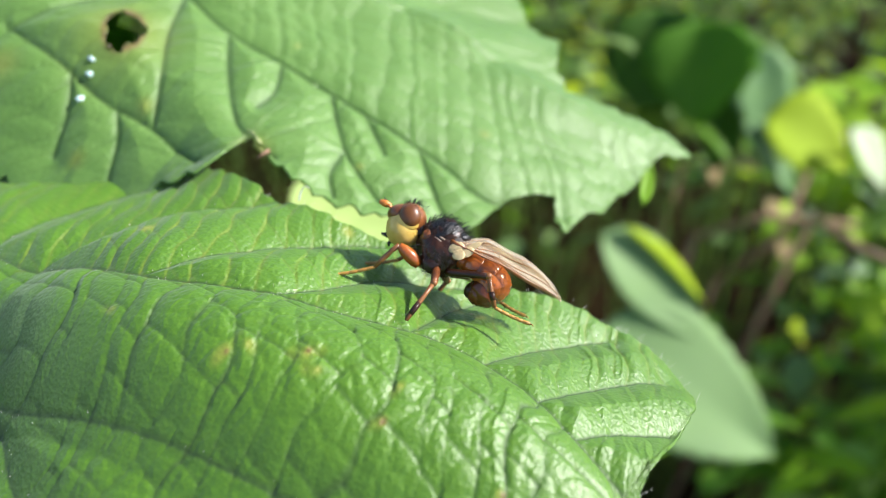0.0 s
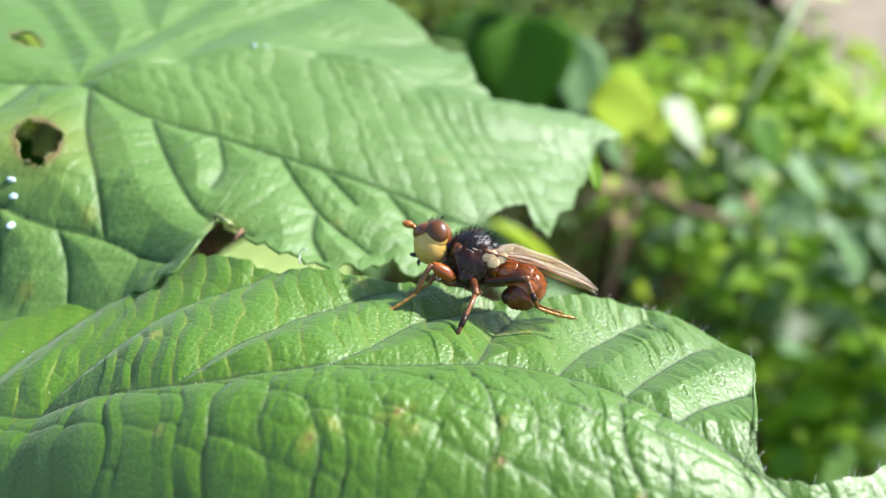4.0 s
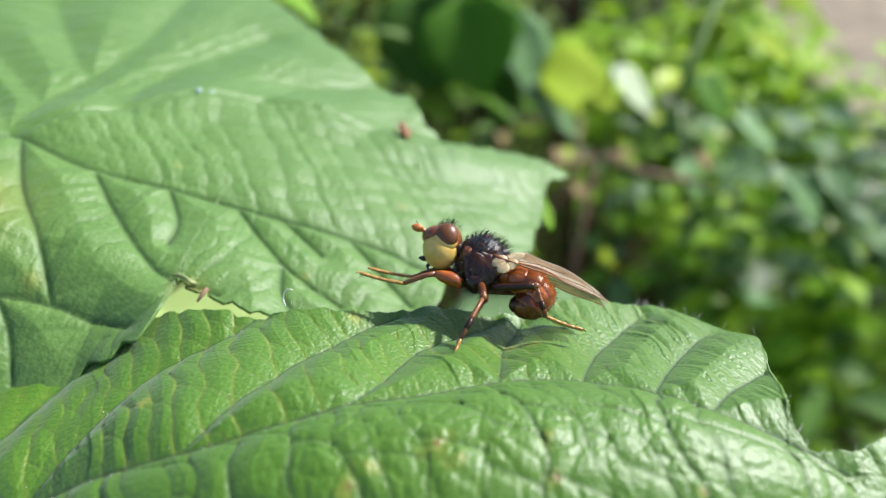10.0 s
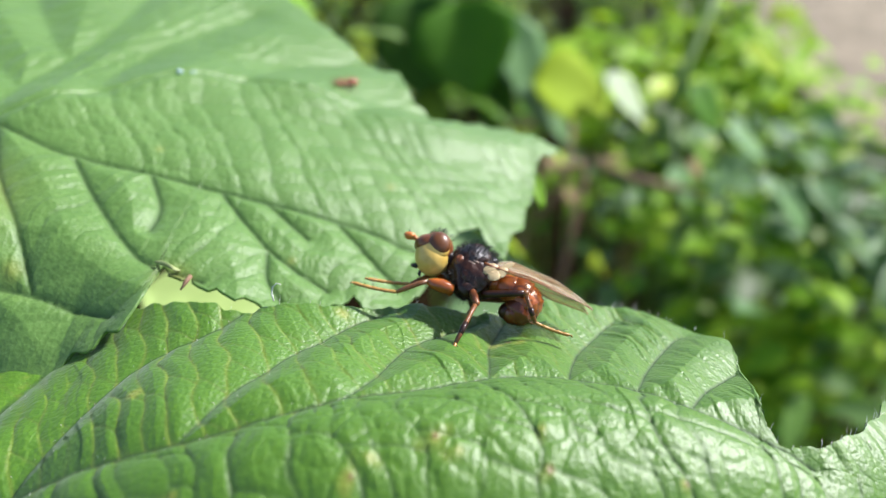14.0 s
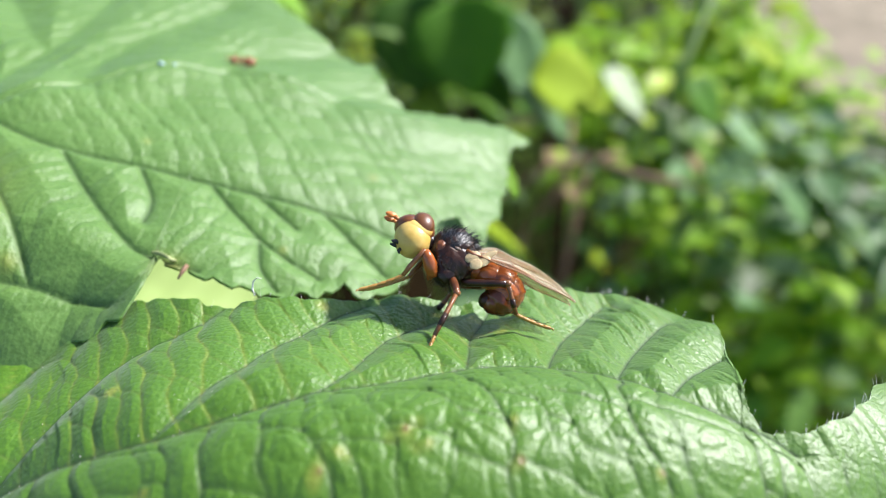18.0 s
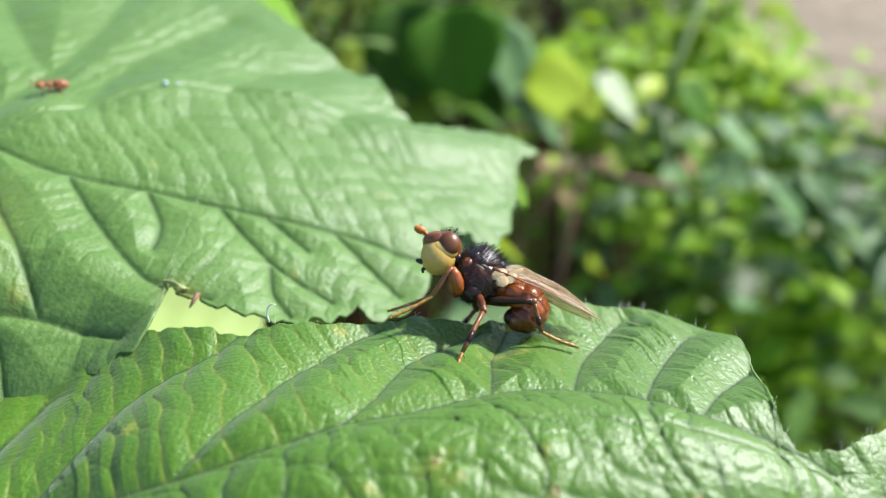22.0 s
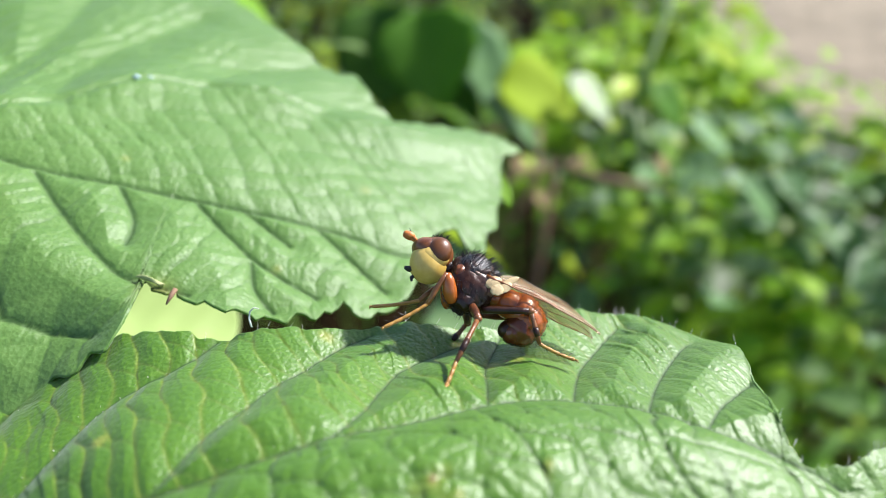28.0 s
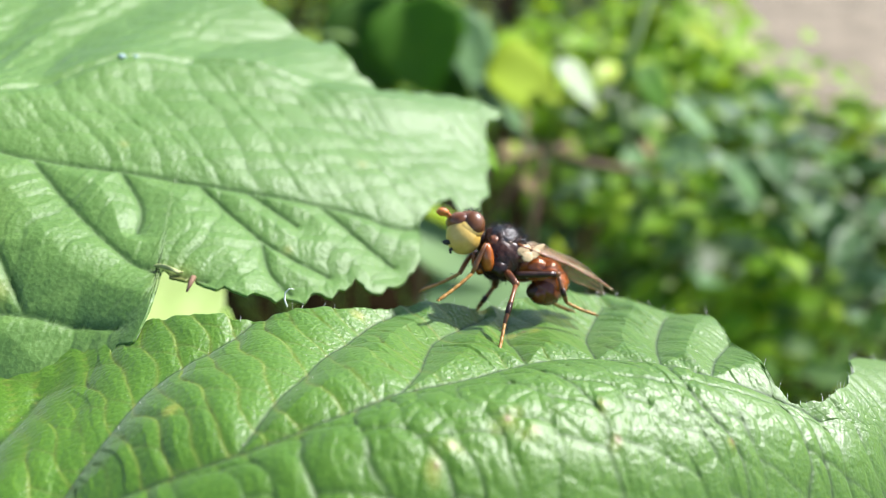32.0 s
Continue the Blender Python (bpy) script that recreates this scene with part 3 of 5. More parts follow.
def back_pattern(x, y):
    d = np.full(x.shape, 9.0)
    for pts in BACK_VEINS:
        d = np.minimum(d, line_distance(x, y, pts))
    soft = np.full(x.shape, 9.0)
    for pts in BACK_UPPER:
        soft = np.minimum(soft, line_distance(x, y, pts))
    wob = 0.05 * np.sin(2.3 * x + 3 * y) + 0.03 * np.sin(5 * y - 3 * x) + 0.012 * np.sin(17 * y + 9 * x)
    fold = np.interp(x, [p[0] for p in BACK_FOLD], [p[1] for p in BACK_FOLD])
    rib = np.interp(x, [p[0] for p in BACK_RIB], [p[1] for p in BACK_RIB])
    u = np.where(y > fold, x - 0.75 * (y - fold) + 7.0, np.where(y > rib, x + 0.62 * (y - rib), x - 0.35 * (y - rib) + 3.0)) + wob
    rung, link, force = ladder(u + 0.05 * np.sin(6 * y + 2 * x) * np.sin(4 * x), y + 0.5 * wob - 0.3 * x, 0.23, 0.26, 4)
    _, s = cells((x + wob) / 0.07, (y - wob) / 0.07, 17)
    return d, soft, rung, link, force, s


def back_relief(x, y):
    d, soft, rung, link, force, s = back_pattern(x, y)
    ridge = line_distance(x, y, BACK_FOLD)
    z = -0.025 * (x + 1.0) ** 2 - 0.0135 * y * y + 0.09 * np.exp(-(ridge / 0.30) ** 2) - 0.04 * np.exp(-ridge / 0.03) * np.clip(1.2 - x, 0, 1)
    z = z + 0.04 * np.sin(2.5 * x + 1) * np.clip(-y, 0, 1) - 0.05
    z = z + 0.070 * (1 - np.exp(-(d / 0.20) ** 1.4)) + 0.026 * (1 - np.exp(-d / 0.018)) + 0.085 * (1 - np.exp(-(soft / 0.26) ** 1.5)) - 0.075
    near = 1 - 0.6 * np.exp(-(np.minimum(d, soft) / 0.06) ** 2)
    z = z + force * near * (0.010 * (1 - np.exp(-(rung / 0.07) ** 2)) - 0.006 * np.exp(-rung / 0.014))
    z = z + near * (0.008 * (1 - np.exp(-(link / 0.08) ** 2)) - 0.004 * np.exp(-link / 0.014))
    return z + 0.0025 * (1 - np.exp(-(s / 0.30) ** 2)) + 0.006 * np.sin(7 * x + 3 * y) * np.sin(6 * y - 4 * x) - 1.0 * lobe(x, y)


# Rib and rung creases darkened by colour, standing for their shade.
def back_vein_shade(x, y):
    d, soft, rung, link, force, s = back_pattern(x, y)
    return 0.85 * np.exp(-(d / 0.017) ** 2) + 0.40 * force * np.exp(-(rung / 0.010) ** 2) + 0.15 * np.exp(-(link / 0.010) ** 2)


HOLES = [(-1.70, -0.48, 0.15, 0.24, 0.6), (-2.62, 0.80, 0.16, 0.10, -0.5)]


def back_scar(x, y):
    out = np.zeros(x.shape)
    for hx, hy, ha, hb, turn in HOLES:
        px, py = (x - hx) * math.cos(turn) + (y - hy) * math.sin(turn), -(x - hx) * math.sin(turn) + (y - hy) * math.cos(turn)
        out += 0.9 * np.exp(-((np.hypot(px / ha, py / hb) - 1.0) / 0.16) ** 2)
    out += 0.8 * np.exp(-(np.hypot(x + 0.1, (y + 0.86) * 1.5) / 0.09) ** 2) + 0.5 * np.exp(-(np.hypot(x - 2.9, y - 1.55) / 0.05) ** 2)
    return out


def back_spot(x, y):
    out = np.zeros(x.shape)
    for sx, sy, r in ((-1.70, -0.48, 0.36), (-1.1, -0.9, 0.06), (-0.1, -0.8, 0.1), (0.6, -0.4, 0.03), (-2.3, -1.2, 0.12), (-0.6, 0.4, 0.03), (1.2, 0.7, 0.04), (-1.3, -1.45, 0.06)):
        out += 0.45 * np.exp(-(np.hypot(x - sx, y - sy) / r) ** 2)
    return out


def back_high(u):
    y = np.interp(u, [-4.8, -4.4, -3.0, -1.9, -1.2, -0.4, 0.0, 0.34, 0.72, 0.85, 1.08, 1.14, 1.3, 1.5, 1.8, 2.25, 2.6, 2.9], [1.0, 3.6, 5.0, 5.2, 4.7, 3.9, 3.5, 3.2, 2.85, 2.82, 2.96, 2.65, 2.3, 2.16, 2.18, 2.32, 2.38, 2.3])
    return y + 0.05 * saw(u, 0.3) + 0.012 * np.sin(u * 33)


def back_low(u):
    y = np.interp(u, [-4.8, -4.48, -2.74, -1.82, -1.37, -1.03, -0.78, -0.60, -0.42, -0.28, -0.23, -0.21, -0.1, 0.02, 0.3, 0.64, 0.85, 1.0, 1.08, 1.15, 1.35, 1.55, 1.62, 1.66, 1.84, 2.02, 2.12, 2.24, 2.3, 2.42, 2.46, 2.52, 2.56, 2.6, 2.75, 2.9], [0.9, -1.3, -1.85, -1.80, -1.74, -1.62, -1.52, -1.36, -1.28, -1.22, -1.02, -0.74, -0.74, -0.78, -0.88, -0.84, -0.76, -0.70, -0.50, -0.68, -0.60, -0.38, -0.2, 0.2, 0.48, 0.6, 0.36, 0.34, 0.62, 0.82, 1.1, 1.2, 1.5, 1.95, 2.12, 2.27])
    return y - np.where(u < 1.2, 0.07, 0.05) * saw(u, 0.19) - 0.012 * np.sin(u * 37)


back_leaf = blade("bramble_leaf", np.concatenate([np.linspace(-4.8, -2.2, 120, endpoint=False), np.linspace(-2.2, 2.9, 520)]), back_low, back_high, 0.75, 340, back_relief, {"vein_shade": back_vein_shade, "spot": back_spot, "scar": back_scar}, BACK_SKIN, thick=0.0002, holes=HOLES)
tagged(back_leaf, "pale green toothed leaf with chewed holes and a torn edge", "leaf", group="leaves of one plant")
flap = Geo()
for i in range(9):
    for j in range(6):
        a, b = i / 8, j / 5
        flap.v.append(Vector((-0.25 + 0.15 * a + 0.03 * b, -0.735 - 0.035 * a + 0.015 * b, 0.0 + 0.03 * math.sin(2.8 * b) * math.sin(math.pi * min(1.0, a + 0.15)))))
for i in range(8):
    for j in range(5):
        flap.f.append((i * 6 + j, (i + 1) * 6 + j, (i + 1) * 6 + j + 1, i * 6 + j + 1))
ob = part("torn_flap", flap, DRY, back_leaf, "dry pale brown edge of a tear", 0.01)
part("torn_shred", Geo().tube([(0.0, -0.77, -0.02), (-0.015, -0.82, -0.03), (-0.03, -0.88, -0.05)], [0.016, 0.016, 0.006], 8), TWIG, back_leaf, "brown withered shred at the tear", 0.01)
ob.modifiers.new("thickness", "SOLIDIFY").thickness = 0.00015
lob = Geo()
for i in range(9):
    for j in range(7):
        a, b = i / 8, j / 6 - 0.5
        w = 0.17 * math.sin(math.pi * min(1, 0.25 + 0.75 * (1 - a))) * (1 - a) ** 0.4
        lob.v.append(Vector((2.60 + 0.12 * a + w * b * 1.1, 1.92 - 0.46 * a, -0.38 - 0.12 * a + 0.1 * b * b)))
for i in range(8):
    for j in range(6):
        lob.f.append((i * 7 + j, (i + 1) * 7 + j, (i + 1) * 7 + j + 1, i * 7 + j + 1))
# Brighter green than the blade it belongs to: backlight put into the colour.
FRESH = foliage("backlit_tip_green", [(0.0, (0.22, 0.45, 0.03)), (1.0, (0.30, 0.52, 0.05))], through=0.55)
ob = part("bent_tip", lob, FRESH, back_leaf, "leaf lobe bent down at the tip, backlight in its colour", 0.01)
ob.modifiers.new("thickness", "SOLIDIFY").thickness = 0.00015
part("leaf_stalk", Geo().tube([(-4.6, 0.8, -0.5), (-5.2, 0.6, -1.2), (-5.6, 0.2, -3.0), (-5.7, 0.0, -5.2)], [0.06, 0.08, 0.08, 0.09], 10), RIB, back_leaf, "", 0.01)
# Pale colour paints the glints; the last two beads stand for the fold's highlight.
DROP = surface("pale_glint_film", (0.30, 0.44, 0.42), (0.52, 0.64, 0.62), 0.08, 300, spec=0.9)
for sx, sy, ra, rb in ((-1.70, -0.84, 0.035, 0.022), (-1.64, -0.93, 0.03, 0.03), (-1.57, -1.11, 0.028, 0.036), (-0.78, 1.43, 0.030, 0.020), (-0.68, 1.47, 0.02, 0.015)):
    sz = float(back_relief(np.array([sx]), np.array([sy]))[0]) + 0.006
    part("glint_drop", Geo().ball((sx, sy, sz), (ra, rb, 0.02), nu=14, nv=8), DROP, back_leaf, "small pale drop with its glint in the colour", 0.01)


def broad_leaf(outline, height, mat, label):
    """A whole leaf from half-widths along its length, in cm; it lies in the second leaf's space."""
    g = Geo()
    ns, nq = 40, 12
    (ax, ay), (bx, by) = outline[0], outline[1]
    dx, dy = bx - ax, by - ay
    ln = math.hypot(dx, dy)
    for i in range(ns + 1):
        t = i / ns
        w = outline[2] * (math.sin(math.pi * min(0.999, t ** 0.8)) ** 0.75) * (1 + 0.05 * (i % 3 - 1))
        for j in range(nq + 1):
            q = 2 * j / nq - 1
            x, y = ax + dx * t - dy / ln * w * q, ay + dy * t + dx / ln * w * q
            g.v.append(Vector((x, y, height + 0.22 * w * abs(q) ** 1.5 - 0.25 * (t - 0.4) ** 2 + 0.008 * math.sin(26 * t + 4 * abs(q)))))
    for i in range(ns):
        for j in range(nq):
            k = i * (nq + 1) + j
            g.f.append((k, k + nq + 1, k + nq + 2, k + 1))
    leaf = part("bramble_leaf", g, mat, scale=0.01)
    leaf.modifiers.new("thickness", "SOLIDIFY").thickness = 0.0002
    a = Vector((ax, ay, height))
    part("leaf_stalk", Geo().tube([a, a + Vector((-0.15 * dx, -0.15 * dy, -0.7)), a + Vector((-0.3 * dx, -0.3 * dy, -3.5))], [0.05, 0.06, 0.07], 8), RIB, leaf, "", 0.01)
    return tagged(leaf, label, "leaf", group="leaves of one plant")


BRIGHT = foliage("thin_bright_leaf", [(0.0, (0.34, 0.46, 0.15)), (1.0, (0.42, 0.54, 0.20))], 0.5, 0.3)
# Base green set dark so the colour itself holds the leaf's shade.
UNDER = foliage("shade_coloured_leaf", [(0.0, (0.030, 0.095, 0.006)), (1.0, (0.045, 0.12, 0.010))], 0.6, 0.15)
low_leaves = [
    broad_leaf([(-5.2, -0.3), (-0.75, -1.2), 1.2], -1.0, UNDER, "green leaf coloured dark for the shade of two others"),
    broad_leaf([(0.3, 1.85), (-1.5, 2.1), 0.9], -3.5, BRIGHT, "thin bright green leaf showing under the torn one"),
]
cane = Geo().tube([(-0.085, 0.03, -0.02), (-0.08, 0.032, 0.15), (-0.078, 0.028, 0.30), (-0.075, 0.025, 0.42), (-0.068, 0.02, 0.47)], [0.004, 0.0038, 0.0035, 0.003, 0.002], 12)
tagged(part("plant_stem", cane, STALK), "upright green stem that bears the two broad leaves", "stem")

# ---- the fly: x ahead, y to its left, z up, in millimetres of body ----
MM = 0.00111
fly = new("thick_headed_fly", None)
tagged(fly, "red-brown fly with pale swollen face, standing on a leaf", "fly")


def fpart(name, geo, mat, parent=fly, label="", at=None):
    return part(name, geo, mat, parent, label, MM, at=at)


def rugged(big, small, seed):
    """Uneven plates on a rounded body."""
    return lambda p, d: p * (1 + big * noise.noise(d * 2.6 + Vector((seed, 0, 0))) + small * noise.noise(d * 7.5 + Vector((0, seed, 0))))


thorax = fpart("thorax", Geo().ball((0.05, 0, 0.66), (1.42, 1.18, 1.62), nu=64, nv=44, shape=rugged(0.10, 0.06, 3)), CHITIN_BROWN, label="dark reddish brown thorax")
fpart("scutum", Geo().ball((0.0, 0, 1.04), (1.34, 1.10, 1.26), nu=56, nv=40, shape=rugged(0.05, 0.03, 8)), CHITIN_DARK, thorax, "blue-black shield on top of the thorax")
fpart("scutellum", Geo().ball((-1.08, 0, 1.22), (0.48, 0.6, 0.34)), CHITIN_DARK, thorax)
for s in (1, -1):
    fpart("shoulder_knob", Geo().ball((0.74, 0.82 * s, 1.18), (0.32, 0.24, 0.36), nu=24, nv=16, shape=rugged(0.12, 0.05, 5)), CHITIN_MID, thorax, "glossy red-brown shoulder knob")
    fpart("side_plate", Geo().ball((-0.30, 0.86 * s, 1.10), (0.58, 0.24, 0.26), turn=Euler((0, 0.25, 0)).to_matrix(), nu=30, nv=20, shape=rugged(0.16, 0.07, 11)), CHITIN_BROWN, thorax, "dark glossy side plate")
    fpart("side_plate", Geo().ball((0.28, 0.98 * s, 0.55), (0.46, 0.20, 0.62), turn=Euler((0, -0.3, 0)).to_matrix(), nu=30, nv=20, shape=rugged(0.16, 0.07, 11)), CHITIN_BROWN, thorax)
    fpart("side_plate", Geo().ball((-0.72, 0.86 * s, 0.45), (0.36, 0.18, 0.55), turn=Euler((0, 0.3, 0)).to_matrix(), nu=30, nv=20, shape=rugged(0.16, 0.07, 11)), CHITIN_MID, thorax, "glossy red-brown side plate")
    fpart("side_plate", Geo().ball((0.45, 0.72 * s, -0.30), (0.55, 0.34, 0.55), nu=28, nv=20, shape=rugged(0.14, 0.06, 2)), CHITIN_BROWN, thorax)
    for c, r, tilt in (((-0.95, 1.08 * s, 0.60), (0.44, 0.06, 0.30), 0.35), ((-1.12, 1.12 * s, 0.20), (0.34, 0.06, 0.30), 0.1), ((-1.55, 1.06 * s, 0.36), (0.42, 0.05, 0.26), 0.5), ((-1.75, 1.00 * s, 0.66), (0.62, 0.04, 0.17), 0.48)):
        fpart("calypter", Geo().ball(c, r, turn=Euler((0, tilt, 0)).to_matrix(), nu=28, nv=18, shape=rugged(0.14, 0.04, 6)), SCALE, fly, "ivory scale at the wing root")
    fpart("wing_base", Geo().tube([(-0.62, 0.92 * s, 0.88), (-1.0, 1.04 * s, 0.76), (-1.5, 1.08 * s, 0.58)], [0.20, 0.12, 0.05], 8), AMBER, fly, "amber hinge of the wing")
    for a, b in (((0.30, 1.06 * s, 1.10), (-0.10, 1.12 * s, 0.86)), ((0.02, 1.10 * s, 1.12), (-0.30, 1.10 * s, 0.98)), ((0.55, 1.0 * s, 0.98), (0.30, 1.08 * s, 0.84))):
        fpart("side_ridge", Geo().tube([a, Vector(a).lerp(Vector(b), 0.5), b], [0.05, 0.07, 0.04], 7), SCALE_DULL, thorax, "pale ridge on the side of the thorax")
fpart("neck", Geo().tube([(1.0, 0, 1.35), (1.75, 0, 1.75)], [0.5, 0.45], 12), CHITIN_BROWN)

# abdomen: overlapping rings curled under at the end
for cx, cz, rx, ry, rz, tilt in ((-1.25, 0.0, 0.75, 0.62, 0.52, -0.2), (-2.0, -0.28, 0.88, 0.88, 0.78, -0.3), (-2.7, -0.66, 0.98, 1.02, 0.98, -0.6), (-2.95, -1.15, 1.08, 1.06, 1.05, -1.2), (-2.65, -1.55, 0.98, 0.98, 0.95, -2.2), (-2.3, -1.78, 0.72, 0.80, 0.66, -2.9)):
    lip = lambda p, d: p * (1.0 + 0.045 * math.exp(-((d.x + 0.35) / 0.08) ** 2) - 0.03 * math.exp(-((d.x + 0.52) / 0.07) ** 2) + 0.035 * noise.noise(d * 3.5) + 0.012 * noise.noise(d * 11))
    low = cz < -1.3
    fpart("abdomen_segment", Geo().ball((cx, 0, cz), (rx, ry, rz), turn=Euler((0, tilt, 0)).to_matrix(), nu=44, nv=32, shape=lip), CHITIN_DEEP if low else CHITIN_RED, fly, "dark chestnut ring of the abdomen" if low else "glossy rust-red ring of the abdomen")

fpart("abdomen_tip", Geo().ball((-1.98, 0, -1.60), (0.62, 0.58, 0.50), turn=Euler((0, 0.5, 0)).to_matrix(), nu=20, nv=14), CHITIN_BROWN, fly, "dark pointed end of the abdomen, bent forward")
g = Geo()
for _ in range(420):
    a, b = random.uniform(0, math.pi), random.gauss(-0.2, 0.9)
    d = Vector((-math.cos(b) * math.sin(a), math.cos(a), math.sin(b) * math.sin(a)))
    p = Vector((-2.55, 0, -0.95)) + Vector((d.x * 1.40, d.y * 1.04, d.z * 1.45))
    g.tube([p, p + (d + Vector((-0.6, 0, -0.2))) * random.uniform(0.08, 0.2)], [0.009, 0.003], 3, False)
tagged(fpart("abdomen_hairs", g, BLACK, fly, "fine dark hairs on the abdomen"), kind="stuff")


# wings
def wing(side):
    """A folded wing: s runs from root to tip, q from the leading edge to the trailing edge."""
    root, tip = Vector((-0.85, 1.0 * side, 0.80)), Vector((-6.75, 0.95 * side, -2.0))
    inward = Vector((0.05, -0.85 * side, 0.60))
    broad = 2.15 if side > 0 else 1.6

    def at(s, q):
        curve = 0.22 * broad * max(0.0, (s - 0.72) / 0.28) ** 2.2
        w = broad * (min(1, s / 0.30) ** 0.6) * math.sqrt(max(0.0, 1 - (max(0.0, s - 0.58) / 0.42) ** 2.6)) + 0.14 * (1 - s)
        w = max(w - curve, 0.0)
        lead = Vector((0, 0.16 * side, -0.12)) * math.sin(math.pi * min(1, s * 1.1))
        crease = 0.045 * math.sin(q * 11 + s * 2) * min(1.0, 3 * s) + 0.03 * math.sin(s * 17 + 3 * q)
        return root.lerp(tip, s) + Vector((0, 0, 0.30 * math.sin(math.pi * s) + crease)) + lead + inward * (curve + w * q)

    g = Geo()
    ns, nq = 44, 16
    for i in range(ns + 1):
        for j in range(nq + 1):
            g.v.append(at(i / ns, j / nq))
    for i in range(ns):
        for j in range(nq):
            a = i * (nq + 1) + j
            g.f.append((a, a + nq + 1, a + nq + 2, a + 1))
    w_ob = fpart("wing", g, WING, fly, "smoky brown folded wing with dark veins")
    w_ob.modifiers.new("thickness", "SOLIDIFY").thickness = 0.00002
    lift = Vector((0, 0.012 * side, 0.014))
    for r, *knots in (
        (0.055, (0.0, 0.0), (0.3, 0.0), (0.6, 0.0), (0.85, 0.0), (0.97, 0.05)),
        (0.030, (0.02, 0.08), (0.25, 0.09), (0.48, 0.02)),
        (0.034, (0.04, 0.14), (0.30, 0.15), (0.66, 0.03)),
        (0.028, (0.16, 0.17), (0.45, 0.19), (0.88, 0.06)),
        (0.032, (0.16, 0.19), (0.50, 0.30), (0.80, 0.40), (0.97, 0.5)),
        (0.026, (0.08, 0.30), (0.40, 0.47), (0.68, 0.60), (0.82, 0.66), (0.90, 0.50)),
        (0.024, (0.42, 0.26), (0.42, 0.47)),
        (0.024, (0.66, 0.59), (0.60, 0.82)),
        (0.024, (0.05, 0.42), (0.30, 0.66), (0.60, 0.82), (0.70, 0.95)),
        (0.020, (0.04, 0.60), (0.22, 0.85), (0.34, 0.97)),
    ):
        pts = [at(*p) + lift for p in smooth_line(list(knots), 6)]
        fpart("wing_vein", Geo().tube(pts, [0.8 * r * (1 - 0.45 * k / len(pts)) for k in range(len(pts))], 5), LEG, w_ob)


wing(1)
wing(-1)

# head, turning on the neck
HEAD = Vector((1.62, 0, 1.65))


def hb(c, r, **k):
    return Geo().ball(Vector(c) - HEAD, r, **k)


def cheek(p, d):
    low = max(0.0, -d.z)
    return Vector((p.x * (1 + 0.06 * low), p.y * (1 + 0.05 * low), p.z))


head = fpart("head", hb((2.02, 0, 2.12), (0.96, 1.06, 1.0), nu=28, nv=18), AMBER, fly, "amber brown head", at=Matrix.Translation(HEAD * MM))
fpart("face", hb((2.32, 0, 1.66), (1.02, 1.04, 1.14), nu=40, nv=28, shape=cheek), FACE, head, "swollen pale yellow face")
fpart("forehead", hb((2.50, 0, 2.40), (0.84, 0.92, 0.62), nu=24, nv=16), AMBER, head, "amber brown forehead")
for s in (1, -1):
    fpart("eye", hb((1.88, 0.72 * s, 2.22), (0.64, 0.48, 0.72), nu=26, nv=18), EYE_SKIN, head, "large glossy brown eye")
    ant = fpart("antenna", Geo().tube([Vector(p) - HEAD for p in ((3.02, 0.16 * s, 2.62), (3.22, 0.17 * s, 2.82), (3.36, 0.18 * s, 2.92))], [0.09, 0.10, 0.13], 10), ORANGE, head, "orange club-shaped antenna")
    fpart("antenna_club", Geo().ball(Vector((3.56, 0.2 * s, 3.0)) - HEAD, (0.34, 0.14, 0.19), turn=Euler((0, -0.25, 0)).to_matrix(), nu=14, nv=10), ORANGE, ant)
    fpart("arista", Geo().tube([Vector(p) - HEAD for p in ((3.5, 0.2 * s, 3.12), (3.55, 0.2 * s, 3.28), (3.6, 0.22 * s, 3.36))], [0.03, 0.02, 0.008], 5), BLACK, ant)
    fpart("palp", Geo().tube([Vector(p) - HEAD for p in ((3.05, 0.14 * s, 1.12), (3.35, 0.16 * s, 1.2), (3.58, 0.16 * s, 1.24))], [0.10, 0.13, 0.05], 8), BLACK, head)
for s in (1, -1):
    fpart("cheek", hb((2.10, 0.62 * s, 1.90), (0.78, 0.46, 0.62), nu=24, nv=16), FACE, head, "pale cheek below the eye")
fpart("proboscis", Geo().tube([Vector(p) - HEAD for p in ((2.9, 0, 1.0), (3.15, 0, 0.72), (3.1, 0, 0.55))], [0.14, 0.10, 0.06], 8), BLACK, head, "short dark folded proboscis")


def bristles(name, parent, count, centre, radii, cone, length, off, label):
    g = Geo()
    for _ in range(count):
        d = Vector((random.gauss(0, 1), random.gauss(0, 1), abs(random.gauss(0, 1)) + cone)).normalized()
        p = Vector(centre) + Vector((d.x * radii[0], d.y * radii[1], d.z * radii[2])) - Vector(off)
        k = length * random.uniform(0.6, 1.4)
        d = (d + Vector((-0.5, 0, 0.3))).normalized()
        g.tube([p, p + d * k * 0.6, p + (d + Vector((-0.25, 0, 0.05))) * k], [0.012, 0.009, 0.003], 3, False)
    return tagged(fpart(name, g, BLACK, parent, label), kind="stuff")


